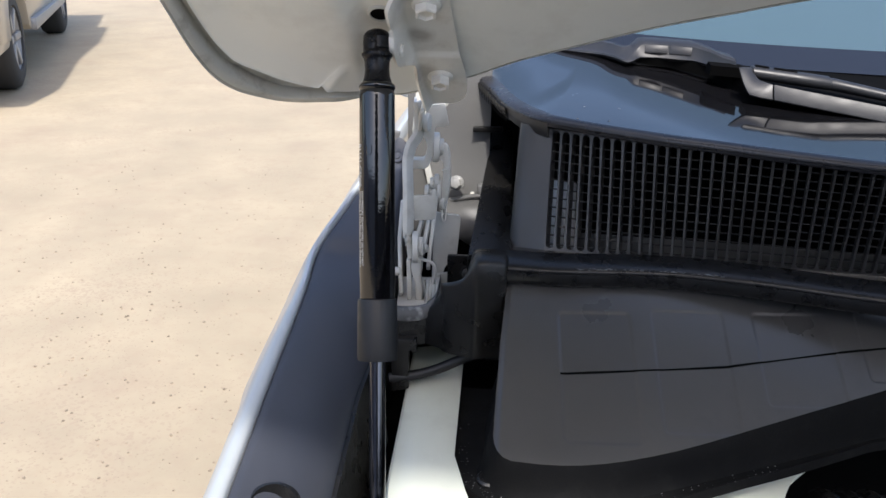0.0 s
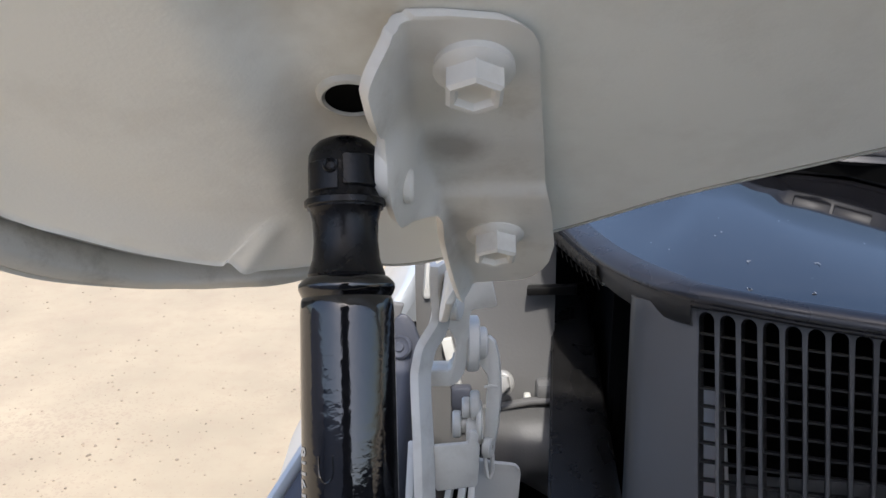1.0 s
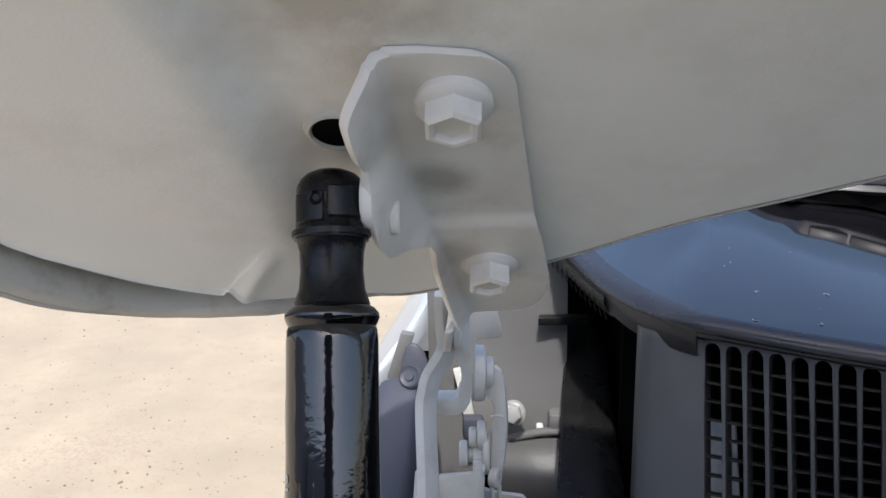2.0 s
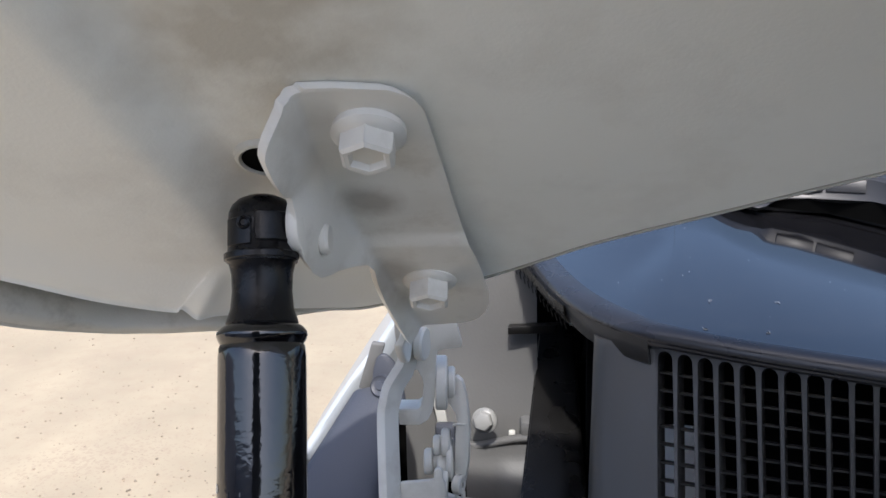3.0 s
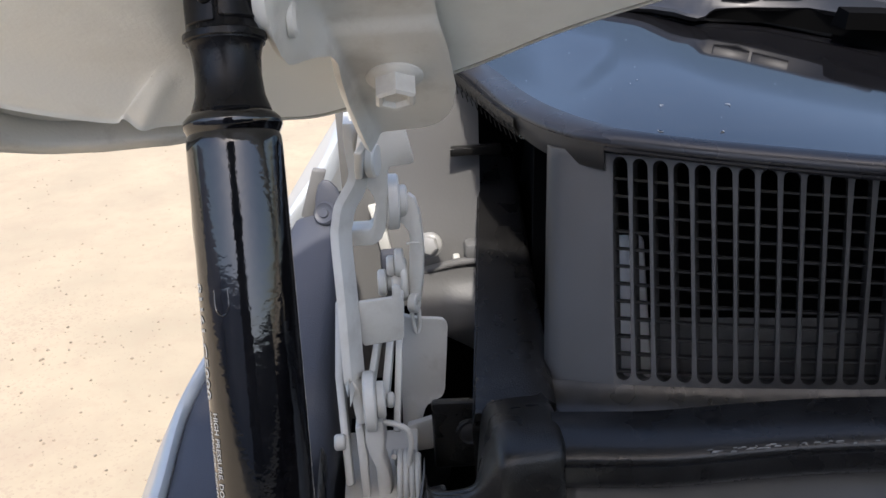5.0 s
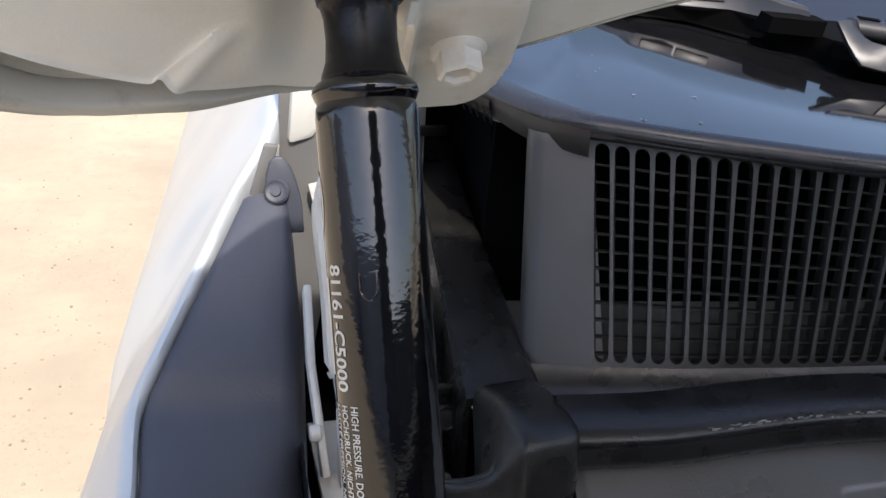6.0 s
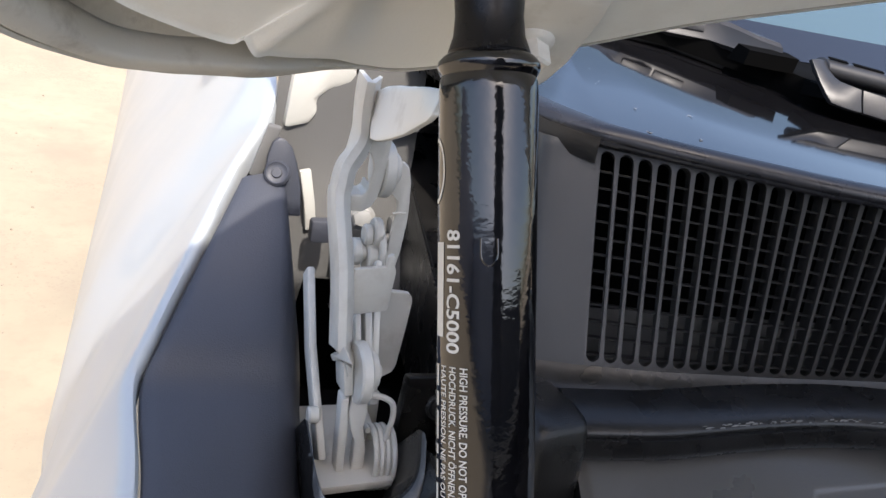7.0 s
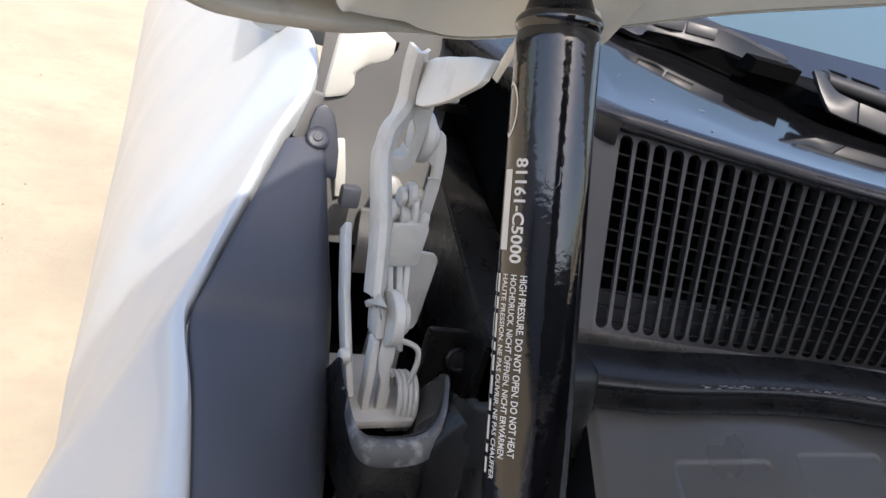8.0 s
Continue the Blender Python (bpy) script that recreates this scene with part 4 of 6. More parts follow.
top_c = arc_points(TOPS, PITCH, N_SLOT + 1)
bot_c = arc_points(BOTS, PITCH * 0.975, N_SLOT + 1)
Z_T, Z_B = 1.1235, 1.0365


def grille_point(i, f, back=0.0):
    """i: slot number (may be fractional); f: 0 at the slot's foot, 1 at its head."""
    i = max(-3.0, i)
    k = min(int(max(i, 0)), N_SLOT - 1)
    t = i - k
    a = bot_c[k].lerp(bot_c[k + 1], t)
    b = top_c[k].lerp(top_c[k + 1], t)
    p = a.lerp(b, f)
    d = (top_c[min(k + 1, N_SLOT)] - top_c[k]).normalized()
    nb = Vector((-d.y, d.x, -0.35)).normalized()
    return Vector((p.x, p.y, lerp(Z_B, Z_T, f))) + nb * back


def grille_bar(i, flush=False):
    """The web between two slots, with the round slot heads cut out of it; flush: its outer side is straight."""
    half = 0.128          # half the web's width, in slots
    rad = 0.5 - half
    fr = rad * PITCH / (Z_T - Z_B) * 0.95
    left, rightside = [], []
    for k in range(7):
        a = math.pi / 2 * k / 6
        left.append((-0.5 + rad * math.sin(a), 1.0 - fr + fr * math.cos(a)))
    for f in (0.7, 0.5, 0.3):
        left.append((-half, f))
    for k in range(7):
        a = math.pi / 2 * (1 - k / 6)
        left.append((-0.5 + rad * math.sin(a), fr - fr * math.cos(a)))
    rightside = [(-u, f) for u, f in reversed(left)]
    if flush:
        left = [(0.0, f) for u, f in left]
    outline = [(0.0 if flush else -0.5, 1.02)] + left + [(0.0 if flush else -0.5, -0.02), (0.5, -0.02)] + rightside + [(0.5, 1.02)]
    b = bmesh.new()
    slim = [(u + (0.045 if u < -0.02 else -0.045 if u > 0.02 else 0.0) * (abs(u) < 0.49) * (0.1 < f < 0.9), f) for u, f in outline]
    fr_v = [b.verts.new(grille_point(i + u, f, 0.0)) for u, f in slim]
    md_v = [b.verts.new(grille_point(i + u, f, 0.0014)) for u, f in outline]
    bk_v = [b.verts.new(grille_point(i + u, f, 0.009)) for u, f in outline]
    n = len(outline)
    m = n // 2
    # front and back as strips between mirrored outline points
    for vs in (fr_v, bk_v):
        for k in range(m - 1):
            b.faces.new((vs[k], vs[k + 1], vs[n - 2 - k], vs[n - 1 - k]))
    for k in range(n):
        j = (k + 1) % n
        b.faces.new((fr_v[k], fr_v[j], md_v[j], md_v[k]))
        b.faces.new((md_v[k], md_v[j], bk_v[j], bk_v[k]))
    return b


part("grille_bar", grille_bar(-0.5, True), GRAIN, cowl, angle=50)
for i in range(0, N_SLOT):
    part("grille_bar", grille_bar(i + 0.5), GRAIN, cowl, angle=50)
for j in range(12):
    f = 0.035 + j * 0.079
    rows = []
    for d, b in ((0.0, 0.0022), (0.004, 0.0035), (0.005, 0.0068)):
        rows.append([grille_point(i * 2 - 0.4, f + d, b) for i in range(29)])
    part("slat", surface(rows, 0.0008, (0, 0, -1)), SLAT, cowl, angle=50)
# blank panel beside the slots
rows = []
for f in [k / 8 for k in range(9)]:
    z = lerp(1.030, 1.1255, f)
    l = Vector((lerp(0.0815, 0.0885, f), lerp(0.660, 0.6950, f), z))
    r = grille_point(-0.5, (z - Z_B) / (Z_T - Z_B))
    rows.append([l + Vector((0.0004, 0.009, 0)), l + Vector((-0.0006, 0.005, 0)), l + Vector((0.0008, 0.0008, 0))] + [l.lerp(r, k / 5) for k in range(1, 6)])
part("blank_panel", surface(rows, 0.002, (0.4, 1, 0)), GRAIN, cowl, angle=50)
# sloping header between the lip and the slot heads
rows = [[], [], []]
for i in range(-1, N_SLOT):
    low = grille_point(i, 1.012) + Vector((0, -0.0006, 0))
    near = min(lip_curve, key=lambda p: (p.x - low.x) ** 2 + (p.y - low.y) ** 2)
    high = Vector((lerp(near.x, low.x, 0.12), lerp(near.y, low.y, 0.12), cowl_z(near.y) - 0.0034))
    rows[0].append(high)
    rows[1].append(high.lerp(low, 0.5) + Vector((0, -0.0004, 0.0004)))
    rows[2].append(low)
part("header", surface(rows, 0.0015, (0.2, 1, 0)), GRAIN, cowl, angle=60)
# skirt of the separate end cap of the lip
rows = []
sel = [i for i, p in enumerate(lip_curve) if 0.064 < p.x < 0.1085]
for dz, share, extra in ((-0.0028, 0.1, 0.0), (-0.0060, 0.25, 0.0), (-0.0140, 0.60, 0.0), (-0.0150, 0.66, 0.0012), (-0.0152, 0.66, 0.0065)):
    rows.append([])
    for i in sel:
        p, nn = lip_curve[i], lip_n[i]
        b = share * table([(0.06, 0.0026), (0.0886, 0.0034), (0.1085, 0.0045)], p.x) + extra
        rows[-1].append(Vector((p.x + nn.x * b, p.y + nn.y * b, cowl_z(p.y) + dz * (1 - 0.40 * (1 - sstep(0.064, 0.088, p.x))))))
part("lip_end_cap", surface(rows, 0.002, (0.5, 1, 0)), GRAIN, cowl, "end cap with a fine joint line", 60)
sel2 = [i for i, p in enumerate(lip_curve) if p.x < 0.078]
part("black_skirt", surface([[Vector((lip_curve[i].x + lip_n[i].x * b - 0.001, lip_curve[i].y + lip_n[i].y * b - 0.0015, cowl_z(lip_curve[i].y) + dz)) for i in sel2] for dz, b in ((-0.004, 0.0005), (-0.009, 0.0008), (-0.014, 0.0045), (-0.016, 0.012))], 0.002, (0.5, 1, 0)), PLASTIC, cowl, "black honeycomb under the lip", 60)
# Made-up black sheets that put the recess's shade into colour.
rows = []
for f in [k / 8 for k in range(9)]:
    y = lerp(0.754, 0.862, f)
    x = lerp(0.0915, 0.100, f)
    rows.append([Vector((x - 0.006, y, lerp(1.0, 1.03, f))), Vector((x, y, lerp(1.028, 1.070, f))), Vector((x + 0.002, y, lerp(1.055, 1.09, f))), Vector((x + 0.004, y + 0.014, lerp(1.085, 1.108, f))), Vector((x + 0.006, y + 0.03, 1.118))])
part("recess_shade_wall", surface(rows, 0.003, (1, 0, 0)), DARK, cowl, "added black sheet for the shade in the recess", 60)
part("recess_shade_back", box((0.060, 0.862, 1.04), (0.12, 0.866, 1.14), 0), DARK, cowl)
bm = bmesh.new()
for i in sel2:
    p, n = lip_curve[i], lip_n[i]
    for dz in (-0.0080, -0.0112):
        q = Vector((p.x + n.x * 0.0006 - 0.0008, p.y - 0.0012, cowl_z(p.y) + dz))
        one = bar([q, q + Vector((lip_t[i].x * 0.003, lip_t[i].y * 0.003, -0.0032))], 0.0004, 0.0004, (1, 0, 0), 0)
        me_tmp = bpy.data.meshes.new("rib")
        one.to_mesh(me_tmp)
        one.free()
        bm.from_mesh(me_tmp)
        bpy.data.meshes.remove(me_tmp)
part("honeycomb_ribs", bm, DARK, cowl)
part("cowl_stub", prism([(0.0500, 0.790, 1.0995), (0.0780, 0.795, 1.0985), (0.0780, 0.795, 1.0935), (0.0500, 0.790, 1.0947)], (0.001, 0.006, 0), 0.0008), PLASTIC, cowl, "black stub pointing sideways under the lip")
# sill below the slots
rows = []
for dz, b in ((0.0, 0.0), (-0.006, -0.004), (-0.010, -0.014), (-0.010, -0.030), (-0.020, -0.036)):
    row = [Vector((0.080, 0.6585 + b, Z_B - 0.0035 + dz)), Vector((0.095, 0.6535 + b, Z_B - 0.0026 + dz))]
    for i in range(-1, N_SLOT, 2):
        p = grille_point(i, -0.02)
        row.append(Vector((p.x, p.y + b, p.z + dz)))
    rows.append(row)
part("sill", surface(rows, 0.003), SILL_GLOSS, cowl, angle=60)
# plenum behind the grille, its shade painted into near-black sheets
rows = []
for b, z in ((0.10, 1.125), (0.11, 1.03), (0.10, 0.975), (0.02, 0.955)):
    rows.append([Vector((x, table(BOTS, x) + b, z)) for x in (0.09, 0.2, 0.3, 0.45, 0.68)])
part("plenum", surface(rows, 0.004, (0, 1, 0)), DARK, cowl, "plenum behind the slots, its shade painted near-black", 60)
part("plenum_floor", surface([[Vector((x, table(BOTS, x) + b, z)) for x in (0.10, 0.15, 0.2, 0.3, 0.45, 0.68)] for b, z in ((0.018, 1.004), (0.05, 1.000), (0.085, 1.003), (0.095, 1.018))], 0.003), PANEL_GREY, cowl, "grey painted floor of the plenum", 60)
solo("cowl_bracket", prism([(0.1070, 0.7293, 1.0686), (0.1385, 0.7293, 1.0672), (0.1404, 0.7290, 1.0660), (0.1412, 0.7280, 1.0640), (0.1385, 0.6893, 0.9950), (0.1070, 0.6893, 0.9950)], (0.001, 0.003, 0), 0.0008), BRACKET_WHITE, "white-painted steel bracket behind the grille slots", "bracket")

# ---- rubber seal along the front of the cowl ----
SEALC = [(0.074, 0.603), (0.10, 0.600), (0.118, 0.599), (0.16, 0.600), (0.20, 0.598), (0.24, 0.590), (0.276, 0.580), (0.335, 0.561), (0.42, 0.540), (0.55, 0.524), (0.72, 0.52)]
seal = thing("bonnet_seal", (0.2, 0.60, 1.035), "black rubber bonnet seal with pale scuffs along its crown", "rubber seal")
sp = smooth_path([(x, y, 1.0425) for x, y in SEALC], 5)
prof = [(-0.0085, -0.0030), (-0.0128, -0.0006), (-0.0136, 0.0012), (-0.0134, 0.0026), (-0.0118, 0.0052), (-0.0080, 0.0078), (-0.003, 0.0090), (0.003, 0.0092), (0.009, 0.0082), (0.013, 0.003), (0.0125, -0.003), (0.008, -0.006)]
part("bulb", sweep(sp, prof, (0, 1, 0)), SEAL, seal, angle=60)
sp2 = smooth_path([(x, y - 0.0080, 1.0345) for x, y in SEALC], 5)
part("lower_lip", sweep(sp2, [(-0.0072, -0.006), (-0.0082, -0.001), (-0.0072, 0.0026), (-0.0045, 0.0040), (0.006, 0.0045), (0.008, -0.004)], (0, 1, 0)), SEAL, seal, angle=60)
random.seed(5)
for k in range(60):
    x = random.choice((random.uniform(0.125, 0.15), random.uniform(0.15, 0.225), random.uniform(0.18, 0.23)))
    y = table(SEALC, x) - 0.0134 + random.uniform(-0.0006, 0.0006)
    w = random.uniform(0.0006, 0.0035)
    hgt = random.uniform(0.0001, 0.0004)
    z = 1.0440 + random.uniform(-0.0003, 0.0006)
    part("scuff", prism([(x, y, z), (x + w, y - 0.0002, z + 0.0002), (x + w * 0.9, y + hgt * 0.7, z + hgt), (x + w * 0.2, y + hgt * 0.8, z + hgt * 1.1)], (0, -0.0003, 0.0004), 0), SCUFF, seal)

# ---- sound-barrier cover below the seal ----
cover = thing("bay_cover", (0.2, 0.53, 0.95), "black moulded engine bay cover with embossed squares, dusty", "engine cover")


def cover_point(x, y, lift=0.0):
    z = 1.035 - 0.66 * (0.597 - y)
    slant = table([(0.46, -0.0010), (0.487, -0.0006), (0.514, 0.0017), (0.5505, 0.0051), (0.5905, 0.0105)], y)
    return Vector((x + slant * (1 - sstep(0.066, 0.11, x)), y - lift * 0.55, z + lift * 0.83))


# shallow sunk fields of the cover, each crossed by the joint line: x from, x to, y from, y to
PADS = [(0.1120, 0.1650, 0.4860, 0.5710), (0.1790, 0.2320, 0.4930, 0.5735), (0.2515, 0.3070, 0.5110, 0.5735), (0.3250, 0.4000, 0.5280, 0.5750)]
MIDLINE = [(0.113, 0.5287), (0.15, 0.5310), (0.23, 0.5362), (0.30, 0.5462), (0.34, 0.551), (0.40, 0.553), (0.50, 0.555)]


def cover_front(x):
    return table([(0.0655, 0.4930), (0.0668, 0.4860), (0.0690, 0.4808), (0.0725, 0.4772), (0.078, 0.4752), (0.095, 0.4738), (0.110, 0.4735), (0.124, 0.4740), (0.138, 0.4753), (0.152, 0.4772), (0.168, 0.4800), (0.186, 0.4837), (0.206, 0.4887), (0.225, 0.494), (0.265, 0.505), (0.334, 0.524), (0.45, 0.53), (0.7, 0.53)], x)


def cover_lift(x, y):
    h = 0.0
    h -= 0.002 * (1 - sstep(0.066, 0.071, x))
    for x0, x1, y0, y1 in PADS:
        if x0 - 0.003 < x < x1 + 0.003 and y0 - 0.003 < y < y1 + 0.003:
            # rounded-corner distance to the field's edge
            qx, qy = abs(x - (x0 + x1) / 2) - (x1 - x0) / 2 + 0.004, abs(y - (y0 + y1) / 2) - (y1 - y0) / 2 + 0.004
            d = math.hypot(max(qx, 0.0), max(qy, 0.0)) + min(max(qx, qy), 0.0) - 0.004
            h -= 0.0006 * (1 - sstep(-0.0016, 0.0, d))
    h += 0.0004 * math.sin(x * 41 + y * 23) * math.sin(y * 57)
    return h


rows = []
xs = sorted(set([round(0.066 + 0.0009 * i, 5) for i in range(330)] + [0.363 + 0.003 * i for i in range(25)] + [0.45, 0.5, 0.56, 0.62, 0.70]))
for j in range(131):
    row = []
    for x in xs:
        y = lerp(0.5975 - 0.012 * sstep(0.24, 0.4, x), cover_front(x), j / 130)
        row.append(cover_point(x, y, cover_lift(x, y)))
    rows.append(row)
part("panel", surface(rows), COVER, cover, angle=60)
seam = [cover_point(0.1120 + 0.0045 * i, table(MIDLINE, 0.1120 + 0.0045 * i), cover_lift(0.1120 + 0.0045 * i, table(MIDLINE, 0.1120 + 0.0045 * i)) + 0.0002) for i in range(84)]
part("joint_gap", surface([[p + Vector((0, d * w, d * 0.66 * w + (0.0004 if d == 0 else 0.0))) for p, w in zip(seam, [0.0005 + 0.0003 * (0.5 + 0.5 * math.sin(i * 0.31)) for i in range(84)])] for d in (-1, 0, 1)]), DARK, cover, "narrow black joint across the cover", 60)
# matt flange round the cover's foot: pairs of a point on the cover's edge and one on the flange's free edge
FOOT = [((0.066, 0.600), (0.0430, 0.606)), ((0.066, 0.580), (0.0405, 0.585)), ((0.066, 0.560), (0.0375, 0.560)), ((0.066, 0.540), (0.0348, 0.538)), ((0.066, 0.522), (0.0343, 0.520)),
        ((0.066, 0.508), (0.0358, 0.5055)), ((0.066, 0.4975), (0.0388, 0.4915)), ((0.0668, 0.4860), (0.0440, 0.4790)), ((0.0690, 0.4808), (0.0510, 0.4700)), ((0.0725, 0.4772), (0.0590, 0.4622)),
        ((0.078, 0.4752), (0.0700, 0.4545)), ((0.090, 0.4750), (0.0850, 0.4475)), ((0.105, 0.4748), (0.1030, 0.4435)), ((0.130, 0.4745), (0.1300, 0.4450)), ((0.160, 0.4785), (0.1600, 0.4550))]
FOOT += [((x, cover_front(x)), (x, table([(0.1886, 0.4655), (0.2239, 0.4776), (0.264, 0.4898), (0.3066, 0.5053), (0.336, 0.515), (0.45, 0.520), (0.7, 0.520)], x))) for x in (0.19, 0.21, 0.23, 0.25, 0.27, 0.29, 0.31, 0.33, 0.36, 0.42, 0.55, 0.69)]
inner_c = smooth_path([(*a, 0.0) for a, b in FOOT], 4)
outer_c = smooth_path([(*b, 0.0) for a, b in FOOT], 4)
rows = []
for k in range(14):
    f = k / 13
    row = []
    for p, q in zip(inner_c, outer_c):
        top_p = cover_point(p.x, p.y, cover_lift(p.x, p.y))
        z = 0.932 + 0.10 * max(0, q.x - 0.15) + 0.0012 * sstep(0.80, 0.94, f)
        row.append(Vector((lerp(top_p.x, q.x, sstep(0.12, 1, f) if p.y > 0.5 else f), lerp(top_p.y, q.y, f), lerp(top_p.z, z, sstep(0, 0.40, f)) - 0.0035 * (k == 13))))
    rows.append(row)
part("foot_flange", surface(rows, 0.003), FLANGE, cover, "matt black flange with dust specks", angle=50)
rng_foot = random.Random(31)
bm = bmesh.new()
for k in range(130):
    i = rng_foot.randrange(10, 74)
    f = rng_foot.uniform(0.5, 0.93)
    p, q = inner_c[i], outer_c[i]
    c = Vector((lerp(p.x, q.x, f), lerp(p.y, q.y, f), 0.932 + 0.10 * max(0, q.x - 0.15) + 0.0016))
    r = rng_foot.choice((0.0002, 0.00025, 0.0003, 0.0006))
    bm.faces.new([bm.verts.new(c + Vector((r * math.cos(a) * rng_foot.uniform(0.5, 1.3), r * math.sin(a), 0))) for a in (0, 1.3, 2.5, 3.8, 5.0)])
part("dust_specks", bm, SCUFF, cover, "pale dust specks")["kind"] = "stuff"
clip = thing("push_clip", (0.0640, 0.4835, 0.9335), "round black push-in trim clip on the bay cover", "trim clip", group="trim clips")
part("clip_head", lathe([(0, 0), (0, 0.0085), (0.0015, 0.0085), (0.0030, 0.0070), (0.0026, 0.0052), (0.0018, 0.0048), (0.0018, 0.0035), (0.0032, 0.0030), (0.0034, 0)], (0.0640, 0.4835, 0.9335), (0, -0.1, 1), 28), PLASTIC, clip)

# ---- end housing of the cowl beside the hinge ----
housing = thing("cowl_end_housing", (0.05, 0.60, 0.96), "black moulded end housing of the cowl with worn rim", "housing")
# the ramp running back under the lip
rows = []
for k in range(11):
    f = k / 10
    rows.append([Vector((lerp(0.0700, 0.0465, f) + a * lerp(0.022, 0.036, f), lerp(0.843, 0.634, f) + 0.008 * a, lerp(1.083, 1.034, f) - 0.004 * math.sin(math.pi * f) - 0.006 * (a < 0.02) - 0.003 * (a > 0.98))) for a in (0.0, 0.04, 0.3, 0.6, 0.9, 1.0)])
part("ramp", surface(rows, 0.004), PLASTIC, housing, angle=60)
rows = []
for k in range(7):
    f = k / 6
    rows.append([Vector((lerp(0.0700, 0.0465, f), lerp(0.843, 0.634, f), lerp(1.078, 1.028, f))), Vector((lerp(0.0700, 0.0480, f), lerp(0.843, 0.634, f) + 0.002, lerp(1.00, 0.96, f)))])
part("ramp_side", surface(rows, 0.003, (1, 0, 0)), PLASTIC, housing, angle=60)
top = smooth_path([(0.0262, 0.612, 1.0200), (0.0272, 0.597, 1.0255), (0.0330, 0.589, 1.0295), (0.0430, 0.585, 1.0345), (0.0495, 0.583, 1.0440), (0.0545, 0.5815, 1.0500), (0.0660, 0.584, 1.0495), (0.0750, 0.587, 1.0480), (0.0775, 0.594, 1.0450)], 6)
SECTION = [(0.050, -0.010), (0.030, -0.002), (0.012, 0.0006), (0.004, 0.0002), (0.0012, -0.0012), (0.0, -0.0036), (-0.0015, -0.012), (-0.003, -0.030), (-0.0045, -0.072), (-0.0046, -0.090), (0.0020, -0.095)]
part("end_block", surface([[Vector((p.x + 0.10 * dy * (0.05 - p.x) / 0.03 * 0.2, p.y + dy * (lerp(0.35, 1.0, sstep(0.043, 0.052, p.x)) if dy > 0 else 1.0), max(0.9735, p.z + dz - (0.010 * dy / 0.05 * (1 - sstep(0.043, 0.052, p.x)) if dy > 0 else 0.0)))) for p in top] for dy, dz in SECTION], 0.004, (0, 1, -0.3)), PLASTIC, housing, angle=75)
RIM_PATH = [(-0.0165, 0.636, 1.018), (-0.0168, 0.618, 1.0120), (-0.0150, 0.606, 1.0065), (-0.0090, 0.602, 1.0025), (0.003, 0.602, 1.0015), (0.014, 0.603, 1.0030), (0.0205, 0.606, 1.0070), (0.0240, 0.611, 1.0130), (0.0262, 0.620, 1.0215)]
rim = smooth_path(RIM_PATH, 5)
part("hinge_pocket", surface([[Vector((p.x, p.y + dy, max(0.9735, p.z + dz))) for p in rim] for dy, dz in ((0.030, -0.030), (0.014, -0.012), (0.005, -0.002), (0.0015, 0.0), (-0.0010, -0.0012), (-0.0022, -0.006), (-0.004, -0.016), (-0.005, -0.035), (-0.006, -0.060))], 0.003, (0, 1, 0)), PLASTIC, housing, angle=75)
part("pocket_rim", surface([[Vector((p.x, p.y + dy, p.z + dz)) for p in rim] for dy, dz in ((0.0060, -0.0030), (0.0030, 0.0008), (0.0008, 0.0012), (-0.0018, -0.0002), (-0.0034, -0.0040), (-0.0040, -0.0085))], 0.0008, (0, 1, -1)), WORN, housing, "worn pale rim", 75)
part("end_bracket", prism([(0.0305, 0.658, 1.0245), (0.0540, 0.658, 1.0238), (0.0540, 0.664, 0.985), (0.0310, 0.664, 0.985)], (0, 0.008, -0.002), 0.002), PLASTIC, housing)
part("pocket_web", prism([(0.0150, 0.6015, 1.0000), (0.0215, 0.6000, 1.0060), (0.0262, 0.5960, 1.0165), (0.0340, 0.5885, 1.0240), (0.0340, 0.5850, 0.9735), (0.0150, 0.5970, 0.9735)], (0, 0.018, 0.0), 0.0025), PLASTIC, housing, angle=50)
part("pocket_floor", prism([(-0.008, 0.605, 0.975), (0.028, 0.605, 0.975), (0.045, 0.72, 0.975), (-0.012, 0.72, 0.975)], (0, 0, 0.003), 0), DARK, housing)
clip2 = thing("push_clip", (0.047, 0.660, 1.0085), "round black push-in trim clip on the cowl end", "trim clip", group="trim clips")
part("clip_head", lathe([(0, 0), (0, 0.0062), (0.0012, 0.0062), (0.0022, 0.0050), (0.0014, 0.0042), (0.0014, 0.0028), (0.0024, 0)], (0.0470, 0.6585, 1.0085), (-0.05, -0.95, 0.3), 24), PLASTIC, clip2)

# ---- inner body panel behind the hinge ----
inner = thing("cowl_side_panel", (0.05, 0.79, 0.95), "inner body panel behind the hinge, grey darkened to offset sunlight", "body panel", kind="structure")
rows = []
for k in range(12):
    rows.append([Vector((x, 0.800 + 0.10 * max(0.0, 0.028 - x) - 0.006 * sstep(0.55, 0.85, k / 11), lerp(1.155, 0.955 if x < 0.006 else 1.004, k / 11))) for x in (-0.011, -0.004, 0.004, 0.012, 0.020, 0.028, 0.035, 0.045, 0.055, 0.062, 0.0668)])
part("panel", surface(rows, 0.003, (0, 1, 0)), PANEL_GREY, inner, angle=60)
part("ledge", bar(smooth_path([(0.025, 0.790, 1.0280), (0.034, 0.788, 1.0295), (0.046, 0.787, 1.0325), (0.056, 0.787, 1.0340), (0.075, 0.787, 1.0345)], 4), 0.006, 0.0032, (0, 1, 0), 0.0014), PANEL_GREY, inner)
